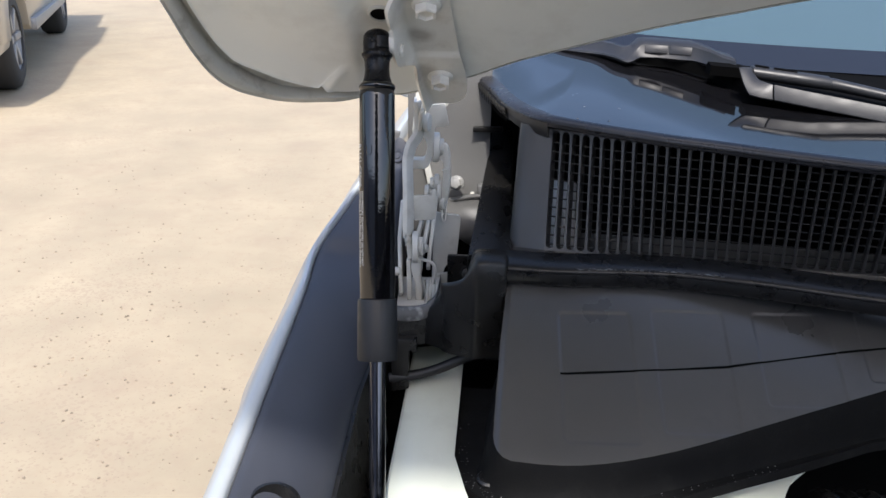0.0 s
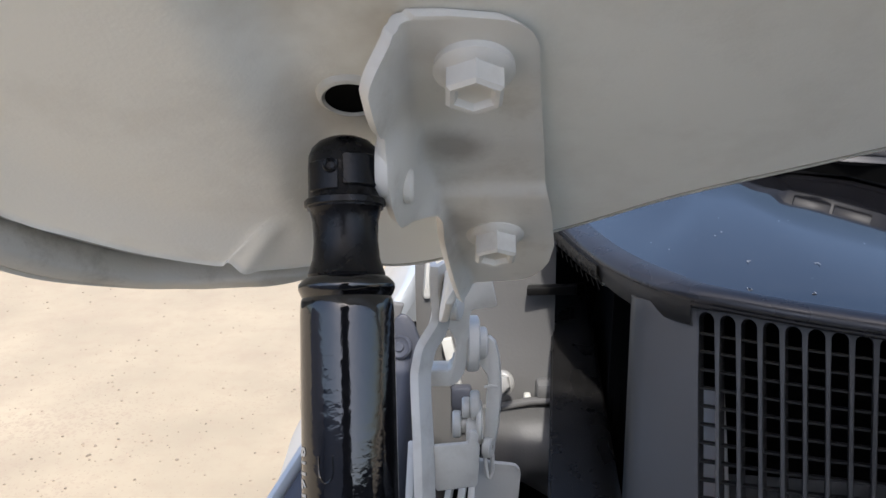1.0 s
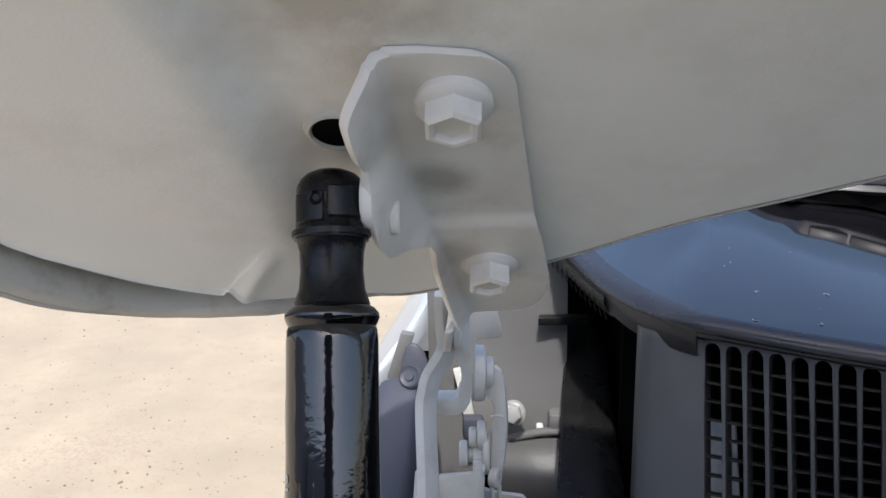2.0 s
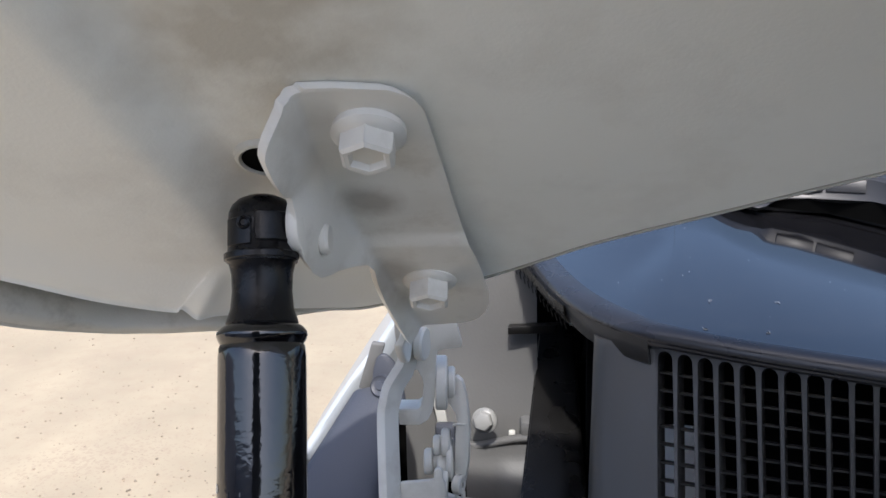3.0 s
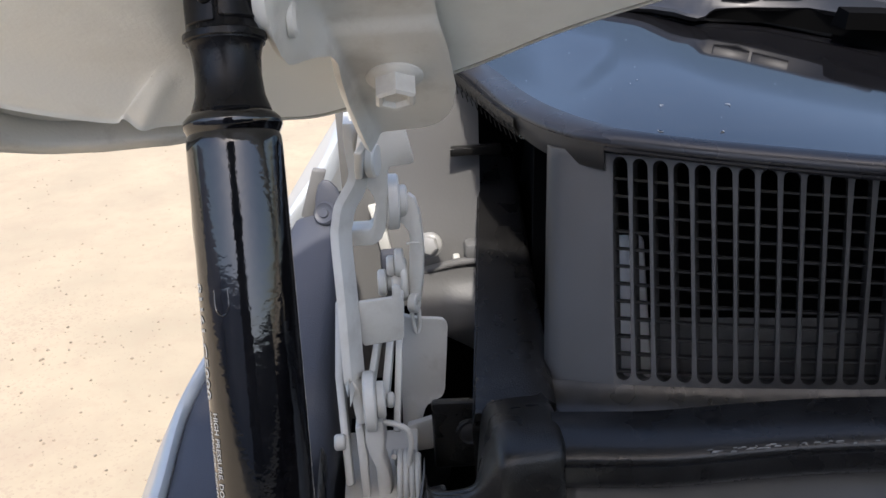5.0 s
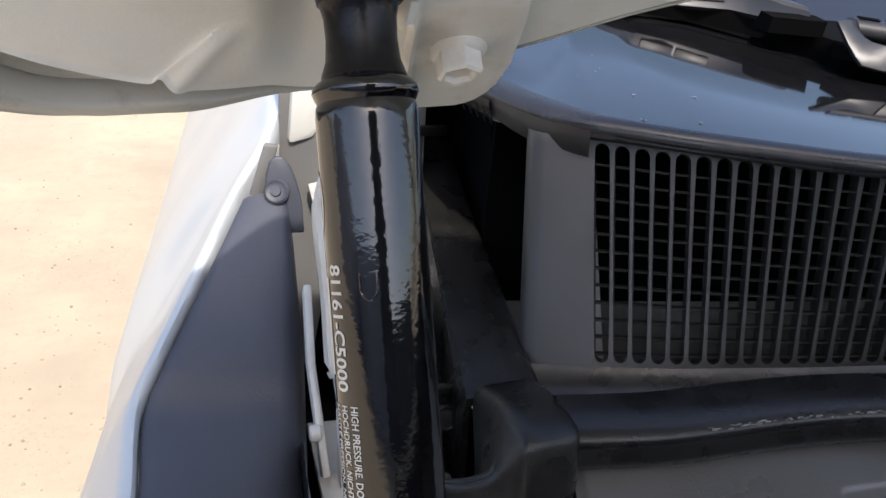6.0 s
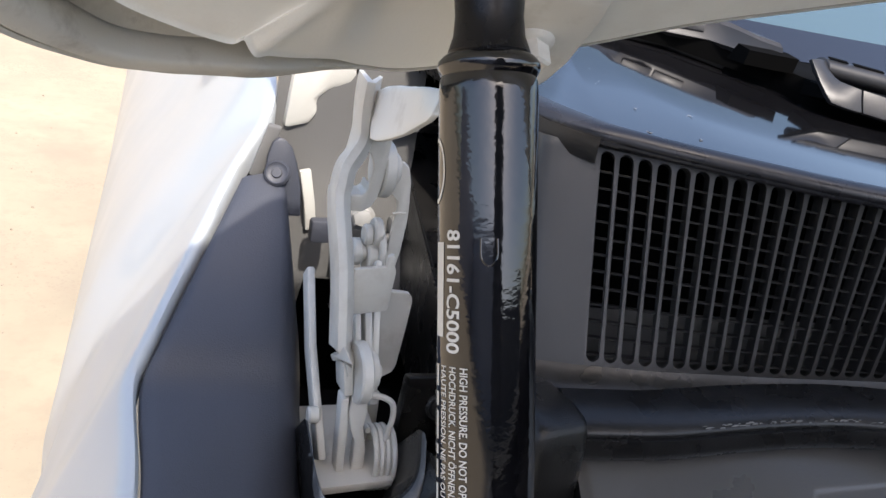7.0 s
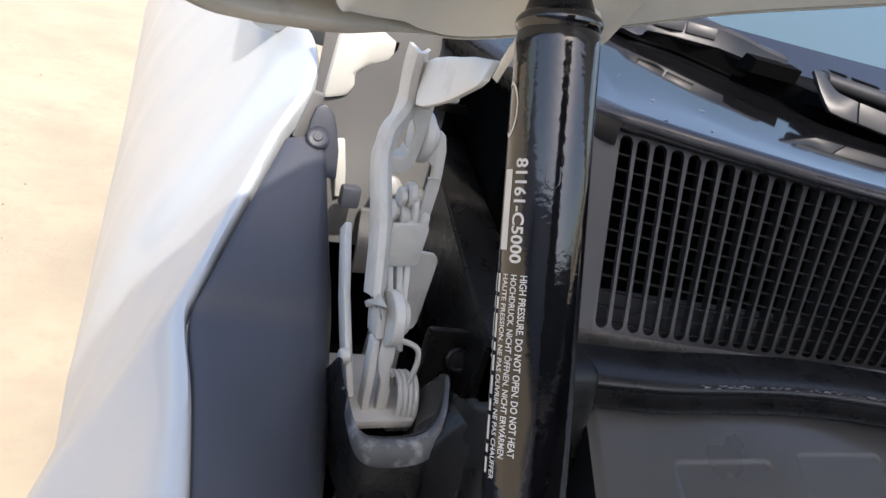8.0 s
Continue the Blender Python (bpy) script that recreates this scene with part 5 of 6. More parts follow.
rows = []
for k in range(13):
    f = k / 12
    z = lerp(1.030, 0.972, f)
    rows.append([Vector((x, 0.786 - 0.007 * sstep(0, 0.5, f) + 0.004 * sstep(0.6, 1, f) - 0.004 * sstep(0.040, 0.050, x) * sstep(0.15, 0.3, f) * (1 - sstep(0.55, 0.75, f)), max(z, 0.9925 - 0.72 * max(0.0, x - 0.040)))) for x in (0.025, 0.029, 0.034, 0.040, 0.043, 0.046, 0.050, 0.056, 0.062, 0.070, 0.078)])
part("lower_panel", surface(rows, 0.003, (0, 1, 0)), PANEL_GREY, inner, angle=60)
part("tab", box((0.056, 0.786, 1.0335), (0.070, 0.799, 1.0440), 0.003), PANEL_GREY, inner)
part("nut_clip", box((0.0495, 0.790, 1.0315), (0.0535, 0.797, 1.0355), 0.0010), PRIMER, inner)
part("side_gusset", prism([(0.0190, 0.690, 0.992), (0.0315, 0.692, 0.994), (0.0305, 0.688, 0.962), (0.0180, 0.686, 0.956)], (0, 0.004, 0), 0.001), PRIMER, inner)
part("panel_plug", box((0.0085, 0.776, 1.0335), (0.0200, 0.784, 1.0465), 0.002), STRIP, inner, "dark plastic plug on the panel")
bb = thing("body_bolt", (0.036, 0.77, 1.058), "hexagon body bolt on the inner panel, cream paint darkened for shade", "bolt")
hex_bolt("bolt", (0.0350, 0.774, 1.0500), (-0.22, -0.93, 0.28), bb, af=0.0098, head=0.0050, flange=0.0070, mat=BOLT_SHADE_PAINT, hollow=False)

# Near-black sheets in place of the shade round the hinge and panel.
part("well_shade_back", box((-0.020, 0.835, 0.86), (0.11, 0.845, 1.06), 0), DARK, inner, "black sheet for the shade in the gap behind the panel")
part("well_shade_side", box((-0.030, 0.66, 0.86), (-0.026, 0.84, 0.97), 0), DARK, inner)
part("well_shade_floor", box((-0.03, 0.60, 0.90), (0.11, 0.84, 0.905), 0), DARK, inner)

# ---- wing (outer fender) and its inner plastic strip ----
EDGE = [(0.075, 2.6, 1.04), (0.050, 2.0, 1.06), (0.028, 1.5, 1.075), (0.010, 1.15, 1.09), (0.001, 0.95, 1.105), (-0.004, 0.86, 1.110), (-0.012, 0.800, 1.1005), (-0.030, 0.768, 1.082), (-0.047, 0.735, 1.062), (-0.060, 0.710, 1.046), (-0.072, 0.683, 1.033), (-0.0785, 0.670, 1.0225), (-0.0795, 0.652, 1.018), (-0.079, 0.625, 1.014), (-0.081, 0.58, 1.006),
        (-0.085, 0.51, 0.994), (-0.089, 0.41, 0.978), (-0.094, 0.30, 0.962), (-0.103, 0.10, 0.935), (-0.12, -0.15, 0.90), (-0.15, -0.40, 0.85)]
edge = smooth_path(EDGE, 5)
WING = [(0.0, -0.012), (0.0, -0.002), (-0.0012, 0.0), (-0.005, 0.0010), (-0.010, -0.002), (-0.016, -0.011), (-0.023, -0.028), (-0.031, -0.055), (-0.040, -0.088), (-0.049, -0.128), (-0.056, -0.18), (-0.060, -0.25), (-0.058, -0.38), (-0.050, -0.55)]
WAIST = [(0.0, -0.012), (0.0, -0.002), (-0.0012, 0.0), (-0.0040, -0.0006), (-0.0075, -0.0060), (-0.0145, -0.0190), (-0.023, -0.037), (-0.034, -0.062), (-0.049, -0.092), (-0.067, -0.130), (-0.080, -0.18), (-0.086, -0.25), (-0.086, -0.38), (-0.078, -0.55)]
FLANK = [(0.0, -0.012), (0.0, -0.002), (-0.0012, 0.0), (-0.0040, -0.0006), (-0.0090, -0.0060), (-0.0190, -0.0190), (-0.032, -0.037), (-0.049, -0.062), (-0.069, -0.092), (-0.091, -0.130), (-0.108, -0.18), (-0.122, -0.25), (-0.130, -0.38), (-0.120, -0.55)]
rows = []
for i, p in enumerate(edge):
    w, w2 = sstep(0.52, 0.66, p.y), sstep(0.70, 0.86, p.y)
    rows.append([Vector((p.x + lerp(lerp(a, c, w), e, w2), p.y, p.z + lerp(lerp(b, d, w), g, w2))) for (a, b), (c, d), (e, g) in zip(WING, WAIST, FLANK)])
wing = thing("front_wing", (-0.15, 0.3, 0.5), "white glossy front wing of the car with rolled inner edge", "car wing")
part("skin", surface(rows), BODY_WHITE, wing, angle=60)
part("wing_tab", prism([(-0.0218, 0.760, 1.1015), (-0.0150, 0.7615, 1.0998), (-0.0230, 0.758, 1.0759), (-0.0296, 0.7565, 1.0775)], (0.0005, 0.0025, 0.001), 0.0008), PANEL_GREY, wing)
part("rear_flange", prism([(-0.0035, 0.800, 1.132), (0.016, 0.800, 1.1335), (0.0335, 0.800, 1.129), (0.0325, 0.800, 1.1215), (0.0273, 0.800, 1.1145), (0.0160, 0.800, 1.1115), (0.0092, 0.800, 1.1050), (0.0106, 0.800, 1.0985), (0.0067, 0.800, 1.0915), (-0.0073, 0.800, 1.0880)], (0, 0.02, 0.004), 0.003), PRIMER, wing)
# Added cream bar in place of the sunlit sliver beside the trim.
part("sunlit_sliver_bar", bar([(0.0060, 0.796, 1.068), (0.0100, 0.796, 1.05), (0.0125, 0.796, 1.034)], 0.006, 0.004, (1, 0, 0)), PRIMER, wing)

strip = thing("wing_trim_strip", (-0.05, 0.5, 0.95), "dark blue-grey plastic trim strip inside the wing", "trim strip")
rows = []
for p in edge:
    if p.y > 0.762:
        continue
    w = sstep(0.60, 0.76, p.y)
    xr = table([(0.0, -0.038), (0.45, -0.034), (0.55, -0.0295), (0.60, -0.0215), (0.63, -0.0165), (0.66, -0.0130), (0.70, -0.0102), (0.76, -0.0100)], p.y)
    row = []
    flat = sstep(0.58, 0.66, p.y)
    for a, dz, df in ((0.0, -0.004, -0.004), (0.02, -0.003, -0.003), (0.12, -0.0035, -0.0035), (0.35, -0.008, -0.0065), (0.6, -0.016, -0.010), (0.82, -0.028, -0.014), (0.93, -0.040, -0.018), (1.0, -0.060, -0.030), (1.0, -0.110, -0.110)):
        row.append(Vector((lerp(p.x + 0.0009, xr, a), p.y - 0.004 * w, p.z + lerp(dz, df, flat) + 0.018 * a * w)))
    rows.append(row)
part("strip_body", surface(rows, 0.003), STRIP, strip, angle=60)
part("strip_skirt", surface([[r[6] + Vector((0.004 + 0.010 * f, 0, -0.004 - 0.075 * f)) for r in rows if r[6].y < 0.60] for f in (0.0, 0.3, 1.0)], 0.003, (-1, 0, 0)), PLASTIC, strip, "dark inner skirt below the strip", 60)
cp = Vector((-0.0165, 0.7535, 1.080))
part("strip_tail", prism([(-0.0235, 0.750, 1.060), (-0.0222, 0.754, 1.0760), (-0.0212, 0.756, 1.0880), (-0.0193, 0.757, 1.0945), (-0.0165, 0.7575, 1.0968), (-0.0135, 0.757, 1.0962), (-0.0098, 0.756, 1.0925), (-0.0070, 0.755, 1.0850), (-0.0045, 0.753, 1.0740), (-0.0040, 0.749, 1.060)], (0, 0.004, -0.001), 0.001), STRIP, strip)
clip3 = thing("push_clip", cp, "round dark push-in clip fixing the wing trim", "trim clip", group="trim clips")
part("clip_head", lathe([(0, 0), (0, 0.0062), (0.0012, 0.0062), (0.0022, 0.0052), (0.0016, 0.0044), (0.0016, 0.0026), (0.0026, 0.0022), (0.0026, 0)], cp, (-0.3, -0.8, 0.45), 24), STRIP, clip3)
part("front_boss", lathe([(0, 0), (0, 0.016), (0.006, 0.016), (0.008, 0.013), (0.004, 0.011), (0.0, 0.010)], (-0.0630, 0.4080, 0.9630), (0.1, -0.3, 1), 28), PLASTIC, strip)

# ---- engine bay metal, hose and shade painted near-black ----
apron = thing("inner_apron", (0.01, 0.5, 0.9), "pale greenish-white painted inner wing sheet metal", "body panel", kind="structure")
rows = []
for k in range(13):
    y = lerp(0.66, 0.20, k / 12)
    z = 0.936 - 0.03 * sstep(0.45, 0.2, y)
    xl = table([(0.2, -0.012), (0.48, -0.004), (0.60, 0.001), (0.66, 0.003)], y)
    xr = table([(0.2, 0.075), (0.42, 0.060), (0.50, 0.040), (0.66, 0.047)], y)
    z += 0.0016 * sstep(0.572, 0.580, y)
    rows.append([Vector((xl - 0.004, y, z - 0.05)), Vector((xl, y, z - 0.003)), Vector((xl + 0.003, y, z))] + [Vector((lerp(xl + 0.003, xr, q), y, z + 0.002 * math.sin(q * 3))) for q in (0.3, 0.6, 1.0)])
part("sheet", surface(rows, 0.003), APRON_WHITE, apron, angle=60)
hose = thing("washer_hose", (0.03, 0.595, 0.945), "thin black rubber washer hose", "hose")
part("hose_pipe", pipe([(-0.012, 0.592, 0.9465), (0.006, 0.594, 0.9480), (0.0243, 0.595, 0.9530), (0.0475, 0.595, 0.9643), (0.0629, 0.596, 0.9680), (0.0715, 0.597, 0.9687), (0.095, 0.60, 0.969)], 0.0040, 14), RUBBER, hose)
part("hose_end", lathe([(0, 0), (0, 0.0050), (0.0012, 0.0054), (0.010, 0.0054), (0.0115, 0.0050), (0.012, 0.0)], (0.0620, 0.5955, 0.9678), (1, 0.1, 0.06), 18), RUBBER, hose)
part("hose_bracket", prism([(-0.0100, 0.590, 0.9806), (0.0096, 0.590, 0.9810), (0.0097, 0.590, 0.9703), (0.0062, 0.590, 0.9690), (0.0052, 0.590, 0.9720), (0.0036, 0.590, 0.9701), (0.0036, 0.590, 0.9380), (-0.0100, 0.590, 0.9350)], (0, 0.012, 0), 0.0009), PLASTIC, hose)
bay = thing("engine_bay_floor", (0.6, 0.1, 0.55), "engine bay cavity below the open bonnet, shade painted near-black", "engine bay", kind="structure")
# Bay floor and walls coloured near-black for the deep shade down there.
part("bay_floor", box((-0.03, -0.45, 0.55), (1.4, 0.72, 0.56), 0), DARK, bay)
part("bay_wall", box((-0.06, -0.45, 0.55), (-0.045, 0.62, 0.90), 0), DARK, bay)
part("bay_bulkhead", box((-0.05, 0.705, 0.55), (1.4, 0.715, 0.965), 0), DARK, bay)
# Unseen far side of the bay, added to darken the strut's reflection.
part("bay_reflect_wall", box((1.36, -0.45, 0.55), (1.42, 0.62, 1.045), 0.01), PLASTIC, bay)
part("bay_nose", box((-0.05, -0.47, 0.45), (1.4, -0.45, 0.86), 0.01), PLASTIC, bay)
lug = thing("air_duct", (0.32, 0.51, 0.84), "ribbed round black plastic duct in the engine bay", "air duct")
for k in range(3):
    part("duct_rib", lathe([(0, 0.022), (0, 0.034), (0.005, 0.036), (0.010, 0.034), (0.010, 0.022)], (0.304 + 0.016 * k, 0.508, 0.872), (1, 0.15, 0), 28), PLASTIC, lug)
part("duct_tube", disc((0.292, 0.506, 0.872), (1, 0.15, 0), 0.028, 0.16), PLASTIC, lug)
slam = thing("bay_crossmember", (0.28, 0.46, 0.9), "white painted cross panel below the bay cover", "body panel", kind="structure")
part("sheet", prism([(0.150, 0.440, 0.917), (0.240, 0.468, 0.917), (0.262, 0.485, 0.917), (0.2675, 0.497, 0.917), (0.274, 0.508, 0.917), (0.283, 0.517, 0.917), (0.294, 0.5275, 0.917), (0.307, 0.5370, 0.917), (0.302, 0.560, 0.917), (0.150, 0.520, 0.917)], (0, 0, 0.003), 0.001), APRON_WHITE, slam)

# ---- windscreen, pillar and wipers ----
screen = thing("windscreen", (0.5, 0.9, 1.14), "dark tinted windscreen with black printed lower border", "windscreen", kind="structure")
low = smooth_path([(x, y, 1.150 + 0.05 * (y - 0.79)) for x, y in SCR], 4)
RAKE = Vector((0, 0.86, 0.51))
for nm, a, b, mt in (("frit_band", 0.0, 0.035, FRIT), ("pane", 0.035, 0.80, SCREEN)):
    part(nm, surface([[p + RAKE * d + Vector((0, 0, -0.10 * d * d)) for p in low] for d in [lerp(a, b, k / 8) for k in range(9)]], 0.004, (0, 0.5, -0.86)), mt, screen, angle=60)
part("roof", surface([[p + RAKE * 0.80 + Vector((0, d, -0.064 + 0.05 * math.sin(d))) for p in low] for d in (0, 0.3, 0.8, 1.5)], 0.01), BODY_WHITE, screen, angle=60)
part("pillar", bar([Vector((0.0, 0.93, 1.11)), Vector((0.06, 1.25, 1.30)), Vector((0.16, 1.72, 1.51))], 0.07, 0.05, (1, 0, 0), 0.01), BODY_WHITE, screen)
# Near-black strip painted for the shade at the windscreen's foot.
part("scuttle_shade", surface([[Vector((p.x, p.y - 0.10, 1.120)) for p in low], [Vector((p.x, p.y + 0.01, 1.128)) for p in low]], 0.004), DARK, screen, angle=60)



def loft(rings):
    """Closed rings of points joined into one solid."""
    b = bmesh.new()
    g = [[b.verts.new(Vector(p)) for p in r] for r in rings]
    n = len(g[0])
    for a, c in zip(g, g[1:]):
        for i in range(n):
            b.faces.new((a[i], a[(i + 1) % n], c[(i + 1) % n], c[i]))
    b.faces.new(g[0])
    b.faces.new(list(reversed(g[-1])))
    bmesh.ops.recalc_face_normals(b, faces=b.faces)
    return b


wiper = thing("windscreen_wiper", (0.30, 0.74, 1.142), "black windscreen wiper arm with hooked grey cover and slots", "wiper", group="wipers")
# hooked cover: the knee turns down into a slanting front band
band = [[(0.2756, 0.7540, 1.1655), (0.2820, 0.7550, 1.1660), (0.2885, 0.7560, 1.1652)],
        [(0.2764, 0.7490, 1.1605), (0.2830, 0.7500, 1.1620), (0.2892, 0.7515, 1.1605)],
        [(0.2776, 0.7440, 1.1550), (0.2842, 0.7460, 1.1580), (0.2902, 0.7472, 1.1580)],
        [(0.2796, 0.7390, 1.1495), (0.2855, 0.7425, 1.1545), (0.2920, 0.7440, 1.1566)],
        [(0.2820, 0.7355, 1.1456), (0.2880, 0.7385, 1.1515), (0.2945, 0.7405, 1.1560)],
        [(0.2900, 0.7325, 1.1440), (0.2930, 0.7360, 1.1502), (0.2970, 0.7378, 1.1555)]]
for x in (0.3006, 0.33, 0.36, 0.40, 0.50, 0.60):
    band.append([(x, 0.7297 - 0.29 * (x - 0.3007), 1.1428 - 0.136 * (x - 0.3007)), (x, 0.7328 - 0.29 * (x - 0.3007), 1.1490 - 0.136 * (x - 0.3007)), (x, 0.7351 - 0.29 * (x - 0.3007), 1.1548 - 0.136 * (x - 0.3007))])
for nm, sel in (("knee_cover", band[:6] + [[Vector(p) - Vector((0.0004, 0, 0)) for p in band[6]]]), ("arm_cover", [[Vector(p) + Vector((0.0004, 0, 0)) for p in band[6]]] + band[7:])):
    bm = surface(sel, 0.0045, (0.35, 0.9, -0.35))
    bmesh.ops.recalc_face_normals(bm, faces=bm.faces)
    bevel_all(bm, 0.0008, 2, 40)
    part(nm, bm, WIPER, wiper, "satin grey-black cover", 35)
part("arm_core", loft([[(x, 0.7390 - 0.29 * (x - 0.3007) + a, 1.1440 - 0.136 * (x - 0.3007) + b) for a, b in ((0.0, 0.0), (0.001, 0.006), (0.022, 0.006), (0.022, -0.003))] for x in (0.286, 0.34, 0.42, 0.60)]), DARK, wiper)


def rod_ring(x, y, z, r, flat=0.8, n=16):
    return [(x, y + r * math.cos(2 * math.pi * k / n), z + flat * r * math.sin(2 * math.pi * k / n)) for k in range(n)]


part("arm_head", loft([rod_ring(0.2870, 0.7590, 1.1612, 0.0040), rod_ring(0.2885, 0.7588, 1.1608, 0.0072), rod_ring(0.3200, 0.7500, 1.1580, 0.0076), rod_ring(0.3480, 0.7424, 1.1556, 0.0074), rod_ring(0.3492, 0.7420, 1.1555, 0.0066)]), WIPER, wiper, "rounded arm head")
part("arm_shaft", loft([rod_ring(0.3494, 0.7418, 1.1552, 0.0060), rod_ring(0.3520, 0.7410, 1.1549, 0.0066), rod_ring(0.3913, 0.7250, 1.1490, 0.0058), rod_ring(0.60, 0.668, 1.1220, 0.0052)]), WIPER, wiper, "painted metal shaft")
for x0, x1 in ((0.2900, 0.3010), (0.3050, 0.3230)):
    part("head_slot", prism([(x0, 0.7588 - 0.28 * (x0 - 0.2885) - 0.0030, 1.1664 - 0.092 * (x0 - 0.2885)), (x1, 0.7588 - 0.28 * (x1 - 0.2885) - 0.0030, 1.1664 - 0.092 * (x1 - 0.2885)),
                             (x1, 0.7588 - 0.28 * (x1 - 0.2885) - 0.0006, 1.1672 - 0.092 * (x1 - 0.2885)), (x0, 0.7588 - 0.28 * (x0 - 0.2885) - 0.0006, 1.1672 - 0.092 * (x0 - 0.2885))], (0, -0.0004, 0.0006), 0), DARK, wiper, "black slot")

blade = thing("windscreen_wiper", (0.2, 0.82, 1.146), "black flat wiper blade with end cap resting over the cowl", "wiper", group="wipers")


def blade_y(x):
    return table([(0.02, 0.972), (0.08, 0.925), (0.14, 0.876), (0.175, 0.852), (0.190, 0.830), (0.197, 0.826), (0.207, 0.838), (0.225, 0.836), (0.255, 0.822), (0.272, 0.800), (0.285, 0.780)], x)


spoiler = []
for x in (0.02, 0.06, 0.10, 0.14, 0.16, 0.175, 0.184, 0.190, 0.1945, 0.199, 0.2035, 0.208, 0.214, 0.225, 0.24, 0.255, 0.266, 0.275, 0.283):
    y0 = blade_y(x)
    wide = sstep(0.199, 0.210, x)
    dip = math.exp(-((x - 0.1945) / 0.008) ** 2)
    z0 = 1.1590 - 0.0028 * dip + 0.0006 * wide - 0.0040 * sstep(0.255, 0.283, x)
    zt = lerp(1.1690, 1.1740, wide) - 0.0022 * dip - 0.0070 * sstep(0.255, 0.283, x)
    spoiler.append([(x, y0 + 0.004, z0 - 0.0025), (x, y0, z0), (x, y0 + 0.0016, z0 + 0.0016), (x, y0 + lerp(0.010, 0.004, wide), lerp(z0, zt, lerp(0.35, 0.8, wide))), (x, y0 + lerp(0.018, 0.008, wide), zt), (x, y0 + 0.026, zt + 0.0010), (x, y0 + 0.032, zt - 0.004), (x, y0 + 0.030, z0 - 0.003)])
part("spoiler", loft(spoiler), WIPER, blade, "satin grey-black spoiler", 35)
part("blade_body", loft([[(x, blade_y(x) + 0.007, gz), (x, blade_y(x) + 0.005, 1.1585), (x, blade_y(x) + 0.028, 1.1585), (x, blade_y(x) + 0.026, gz)] for x, gz in [(q, gloss_z(q, blade_y(q)) + 0.0035) for q in (0.02, 0.08, 0.14, 0.18, 0.205, 0.24, 0.265, 0.283)]]), DARK, blade)
for nm, x0, x1 in (("joint_plate", 0.2115, 0.2320), ("joint_plate", 0.2335, 0.2520)):
    y0, y1 = blade_y(x0), blade_y(x1)
    part(nm, prism([(x0, y0 + 0.0020, 1.1635), (x1, y1 + 0.0020, 1.1635), (x1 + 0.001, y1 + 0.0042, 1.1706), (x0 + 0.001, y0 + 0.0042, 1.1706)], (0, -0.0010, 0.0003), 0.0004), WIPER, blade)
part("adaptor", loft([[(x, y, z) for y, z in ((0.770 + d, 1.1520), (0.768 + d, 1.1610), (0.780 + d, 1.1625), (0.787 + d, 1.1520))] for x, d in ((0.262, 0.022), (0.275, 0.014), (0.2875, 0.008))]), DARK, blade, "black adaptor")
part("rubber", bar([(x, blade_y(x) + 0.016, gloss_z(x, blade_y(x) + 0.016) + 0.003) for x in (0.02, 0.08, 0.14, 0.20, 0.24, 0.27)], 0.006, 0.005, (0.4, 0.9, 0), 0.001), RUBBER, blade)

# near-black sheet for the shade between gloss top and windscreen, behind the wipers
WIPER_SHADE = [(0.02, 0.990), (0.08, 0.943), (0.14, 0.894), (0.18, 0.866), (0.22, 0.852), (0.25, 0.838), (0.27, 0.816), (0.285, 0.788), (0.30, 0.762), (0.34, 0.7455), (0.42, 0.7225), (0.60, 0.672)]
wiper_shade_c = smooth_path([(x, y, 0) for x, y in WIPER_SHADE], 4)
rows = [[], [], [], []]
for p in wiper_shade_c:
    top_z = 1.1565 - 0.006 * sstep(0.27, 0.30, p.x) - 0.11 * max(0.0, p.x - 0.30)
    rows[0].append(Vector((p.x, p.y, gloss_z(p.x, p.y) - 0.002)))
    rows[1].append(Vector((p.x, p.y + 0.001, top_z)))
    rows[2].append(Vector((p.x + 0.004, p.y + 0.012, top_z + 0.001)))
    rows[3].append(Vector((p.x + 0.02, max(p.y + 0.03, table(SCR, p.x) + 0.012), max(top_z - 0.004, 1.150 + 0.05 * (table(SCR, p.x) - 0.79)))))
part("wiper_shade_sheet", surface(rows, 0.002, (0.2, 1, -0.3)), DARK, cowl, "near-black sheet for the shade behind the wipers", 60)

# ---- loose grit on the yard ----
rng = np.random.default_rng(11)
bm = bmesh.new()
centres = [(-0.9, 1.6, 0.5), (-1.6, 2.6, 0.7), (-0.7, 2.4, 0.5), (-2.0, 1.7, 0.6), (-1.2, 3.6, 0.8), (-0.5, 1.2, 0.35), (-1.4, 1.1, 0.4)]
verts, faces = [], []
for k in range(4200):
    cx, cy, sp = centres[int(rng.integers(len(centres)))]
    x, y = rng.normal(cx, sp), rng.normal(cy, sp)
    if x > -0.32:
        continue
    r = 0.0014 + 0.0046 * rng.random() ** 4
    a = rng.random() * math.pi
    n = len(verts)
    for q in range(5):
        an = a + 2 * math.pi * q / 5
        rr = r * rng.uniform(0.7, 1.2)
        verts.append((x + rr * math.cos(an), y + rr * math.sin(an), 0.0002))
    for q in range(5):
        an = a + 0.3 + 2 * math.pi * q / 5
        rr = r * rng.uniform(0.5, 0.8)
        verts.append((x + rr * math.cos(an), y + rr * math.sin(an), r * rng.uniform(0.5, 0.9)))
    faces += [(n + q, n + (q + 1) % 5, n + 5 + (q + 1) % 5, n + 5 + q) for q in range(5)] + [tuple(n + 5 + q for q in range(5))]
bm.free()
me = bpy.data.meshes.new("loose_grit")
me.from_pydata(verts, [], faces)
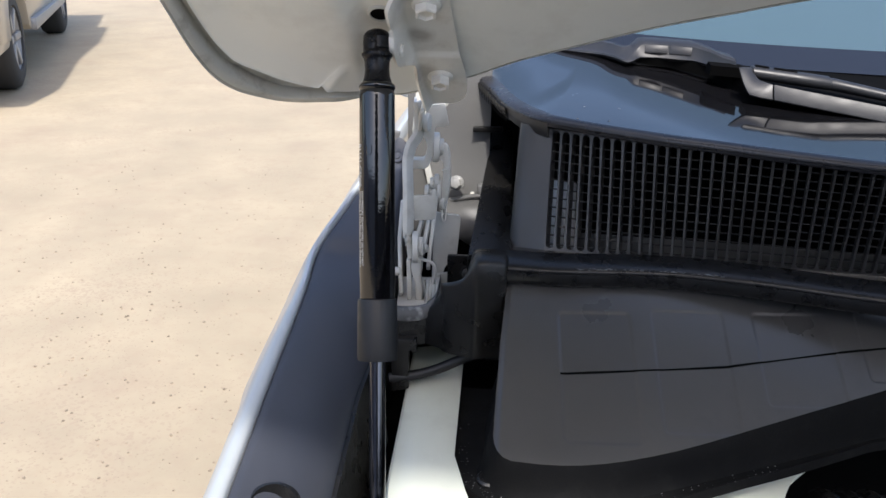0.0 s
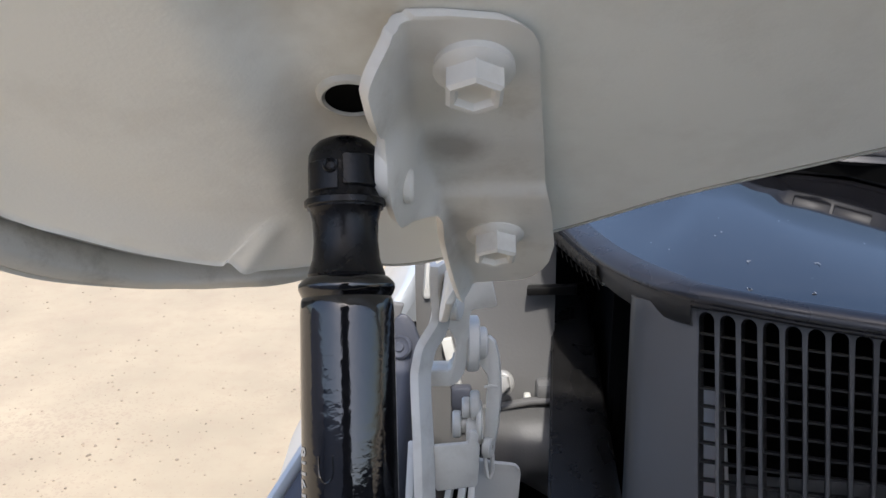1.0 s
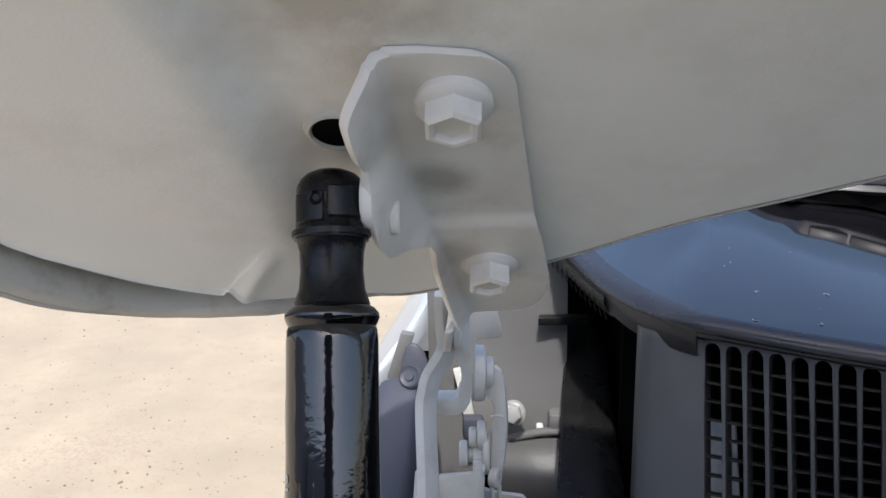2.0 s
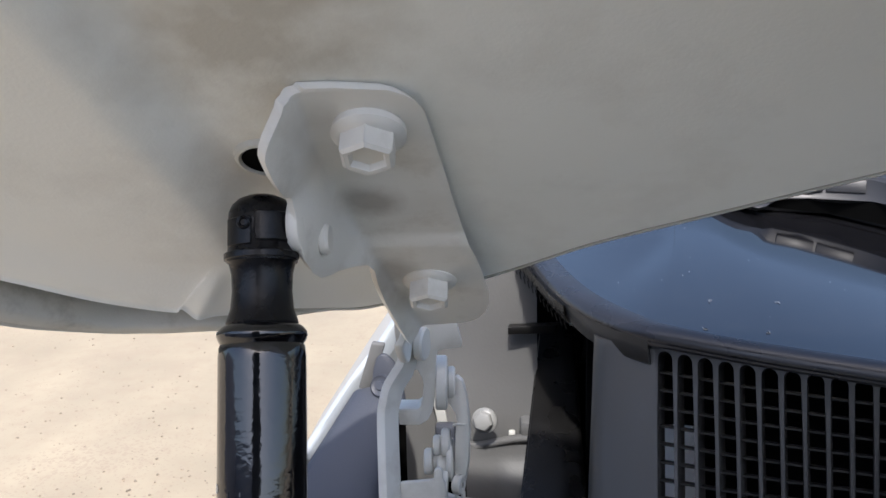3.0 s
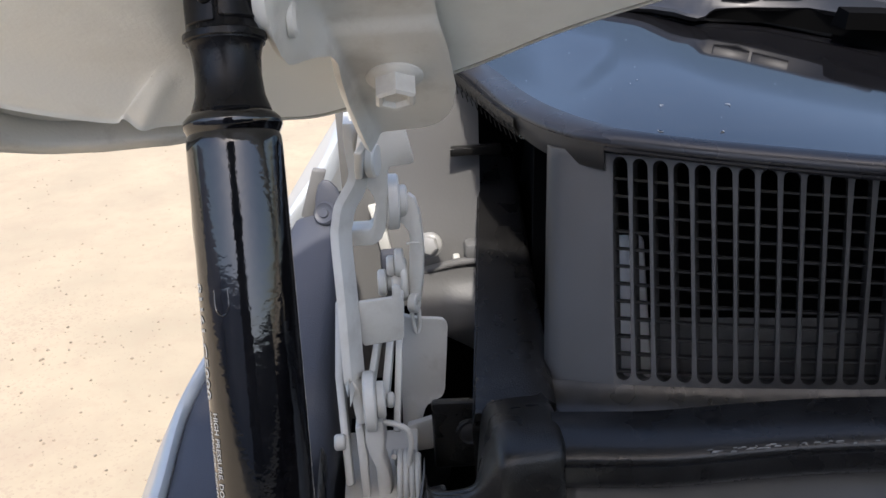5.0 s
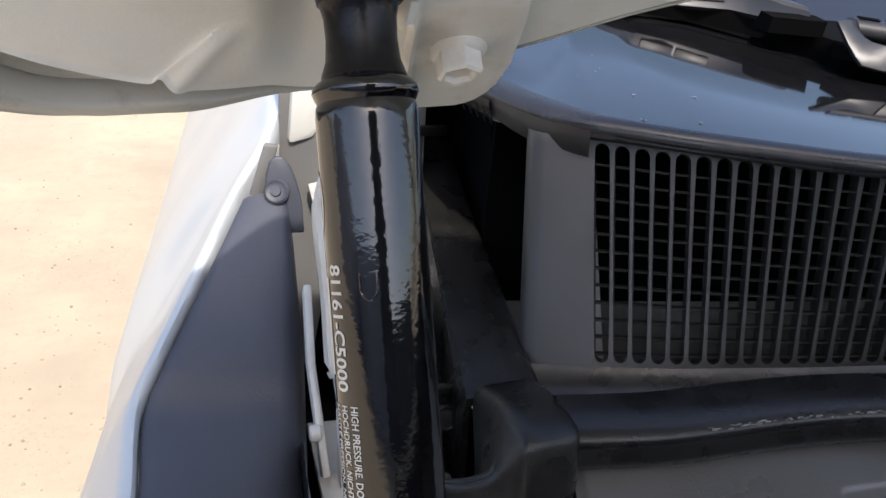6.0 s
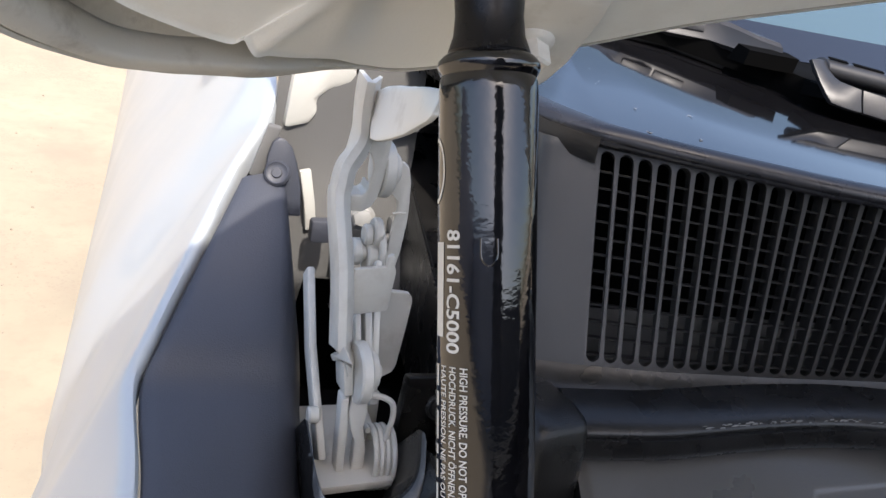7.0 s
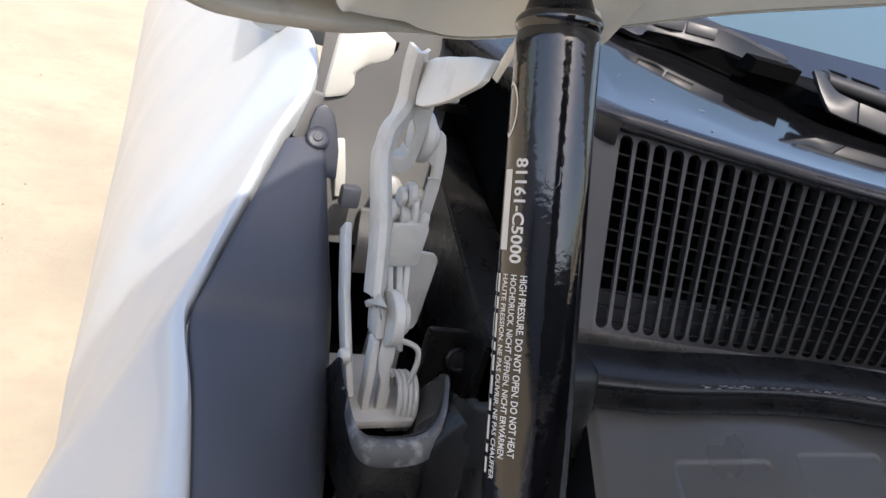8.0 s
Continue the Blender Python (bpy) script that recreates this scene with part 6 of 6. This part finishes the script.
GRIT = material("grit_stone", (0.295, 0.24, 0.178), 0.9, vary=0.5, scale=30)
me.materials.append(GRIT)
tagged(new("loose_grit", me), "scattered small brown stones on the sandy concrete", "gravel", kind="stuff")

# ---- the pickup parked across the yard ----
FW, RW = Vector((-3.24, 6.33, 0)), Vector((-4.22, 9.30, 0))
pd = (RW - FW).normalized()
ps = Vector((pd.y, -pd.x, 0))     # outwards on the visible side
pickup = thing("parked_pickup", (FW + RW) / 2 - ps * 0.8, "dusty beige pickup truck parked in the yard", "car")


def pk(a, s, z):
    """a: metres behind the front wheel, s: metres out of the visible side, z: up."""
    return FW + pd * a + ps * s + Vector((0, 0, z))


def side_profile():
    pts = [(-0.85, 0.42), (-0.88, 0.75), (-0.80, 1.02), (0.55, 1.12), (1.15, 1.62), (2.4, 1.66), (2.6, 1.15), (4.0, 1.12), (4.05, 0.55), (3.60, 0.50)]
    for k in range(9):
        a = math.pi * k / 8
        pts.append((3.13 + 0.44 * math.cos(a), 0.40 + 0.42 * math.sin(a)))
    pts += [(2.6, 0.38), (0.50, 0.36)]
    for k in range(9):
        a = math.pi * k / 8
        pts.append((0.44 * math.cos(a), 0.40 + 0.42 * math.sin(a)))
    return pts


part("body", prism([pk(a, 0.06, z) for a, z in side_profile()], -ps * 1.75, 0.03), PICKUP, pickup)
part("side_step", prism([pk(a, 0.10, z) for a, z in ((0.50, 0.36), (2.62, 0.36), (2.62, 0.43), (0.50, 0.45))], -ps * 0.16, 0.01), RIM, pickup, "pale side step")
part("front_bumper", prism([pk(a, 0.05, z) for a, z in ((-0.95, 0.36), (-0.95, 0.62), (-0.45, 0.62), (-0.47, 0.36))], -ps * 1.73, 0.03), PICKUP, pickup)
for a in (0.0, 3.13):
    for s in (0.02, -1.42):
        c = pk(a, s - 0.24, 0.365)
        tyre = part("tyre", lathe([(0, 0.20), (0, 0.30), (0.02, 0.345), (0.05, 0.364), (0.19, 0.364), (0.225, 0.345), (0.245, 0.30), (0.245, 0.235), (0.23, 0.225)], c, ps, 44), TYRE, pickup, "black tyre")
        part("rim", lathe([(0.05, 0), (0.19, 0.0), (0.20, 0.06), (0.17, 0.09), (0.17, 0.20), (0.225, 0.225), (0.235, 0.23), (0.235, 0.24)], c, ps, 40), RIM, tyre, "alloy rim")
        for k in range(6):
            an = 2 * math.pi * k / 6
            d = pd * math.cos(an) + Vector((0, 0, 1)) * math.sin(an)
            part("spoke", bar([c + ps * 0.215 + d * 0.05, c + ps * 0.225 + d * 0.225], 0.05, 0.025, d.cross(ps), 0.006), RIM, tyre)
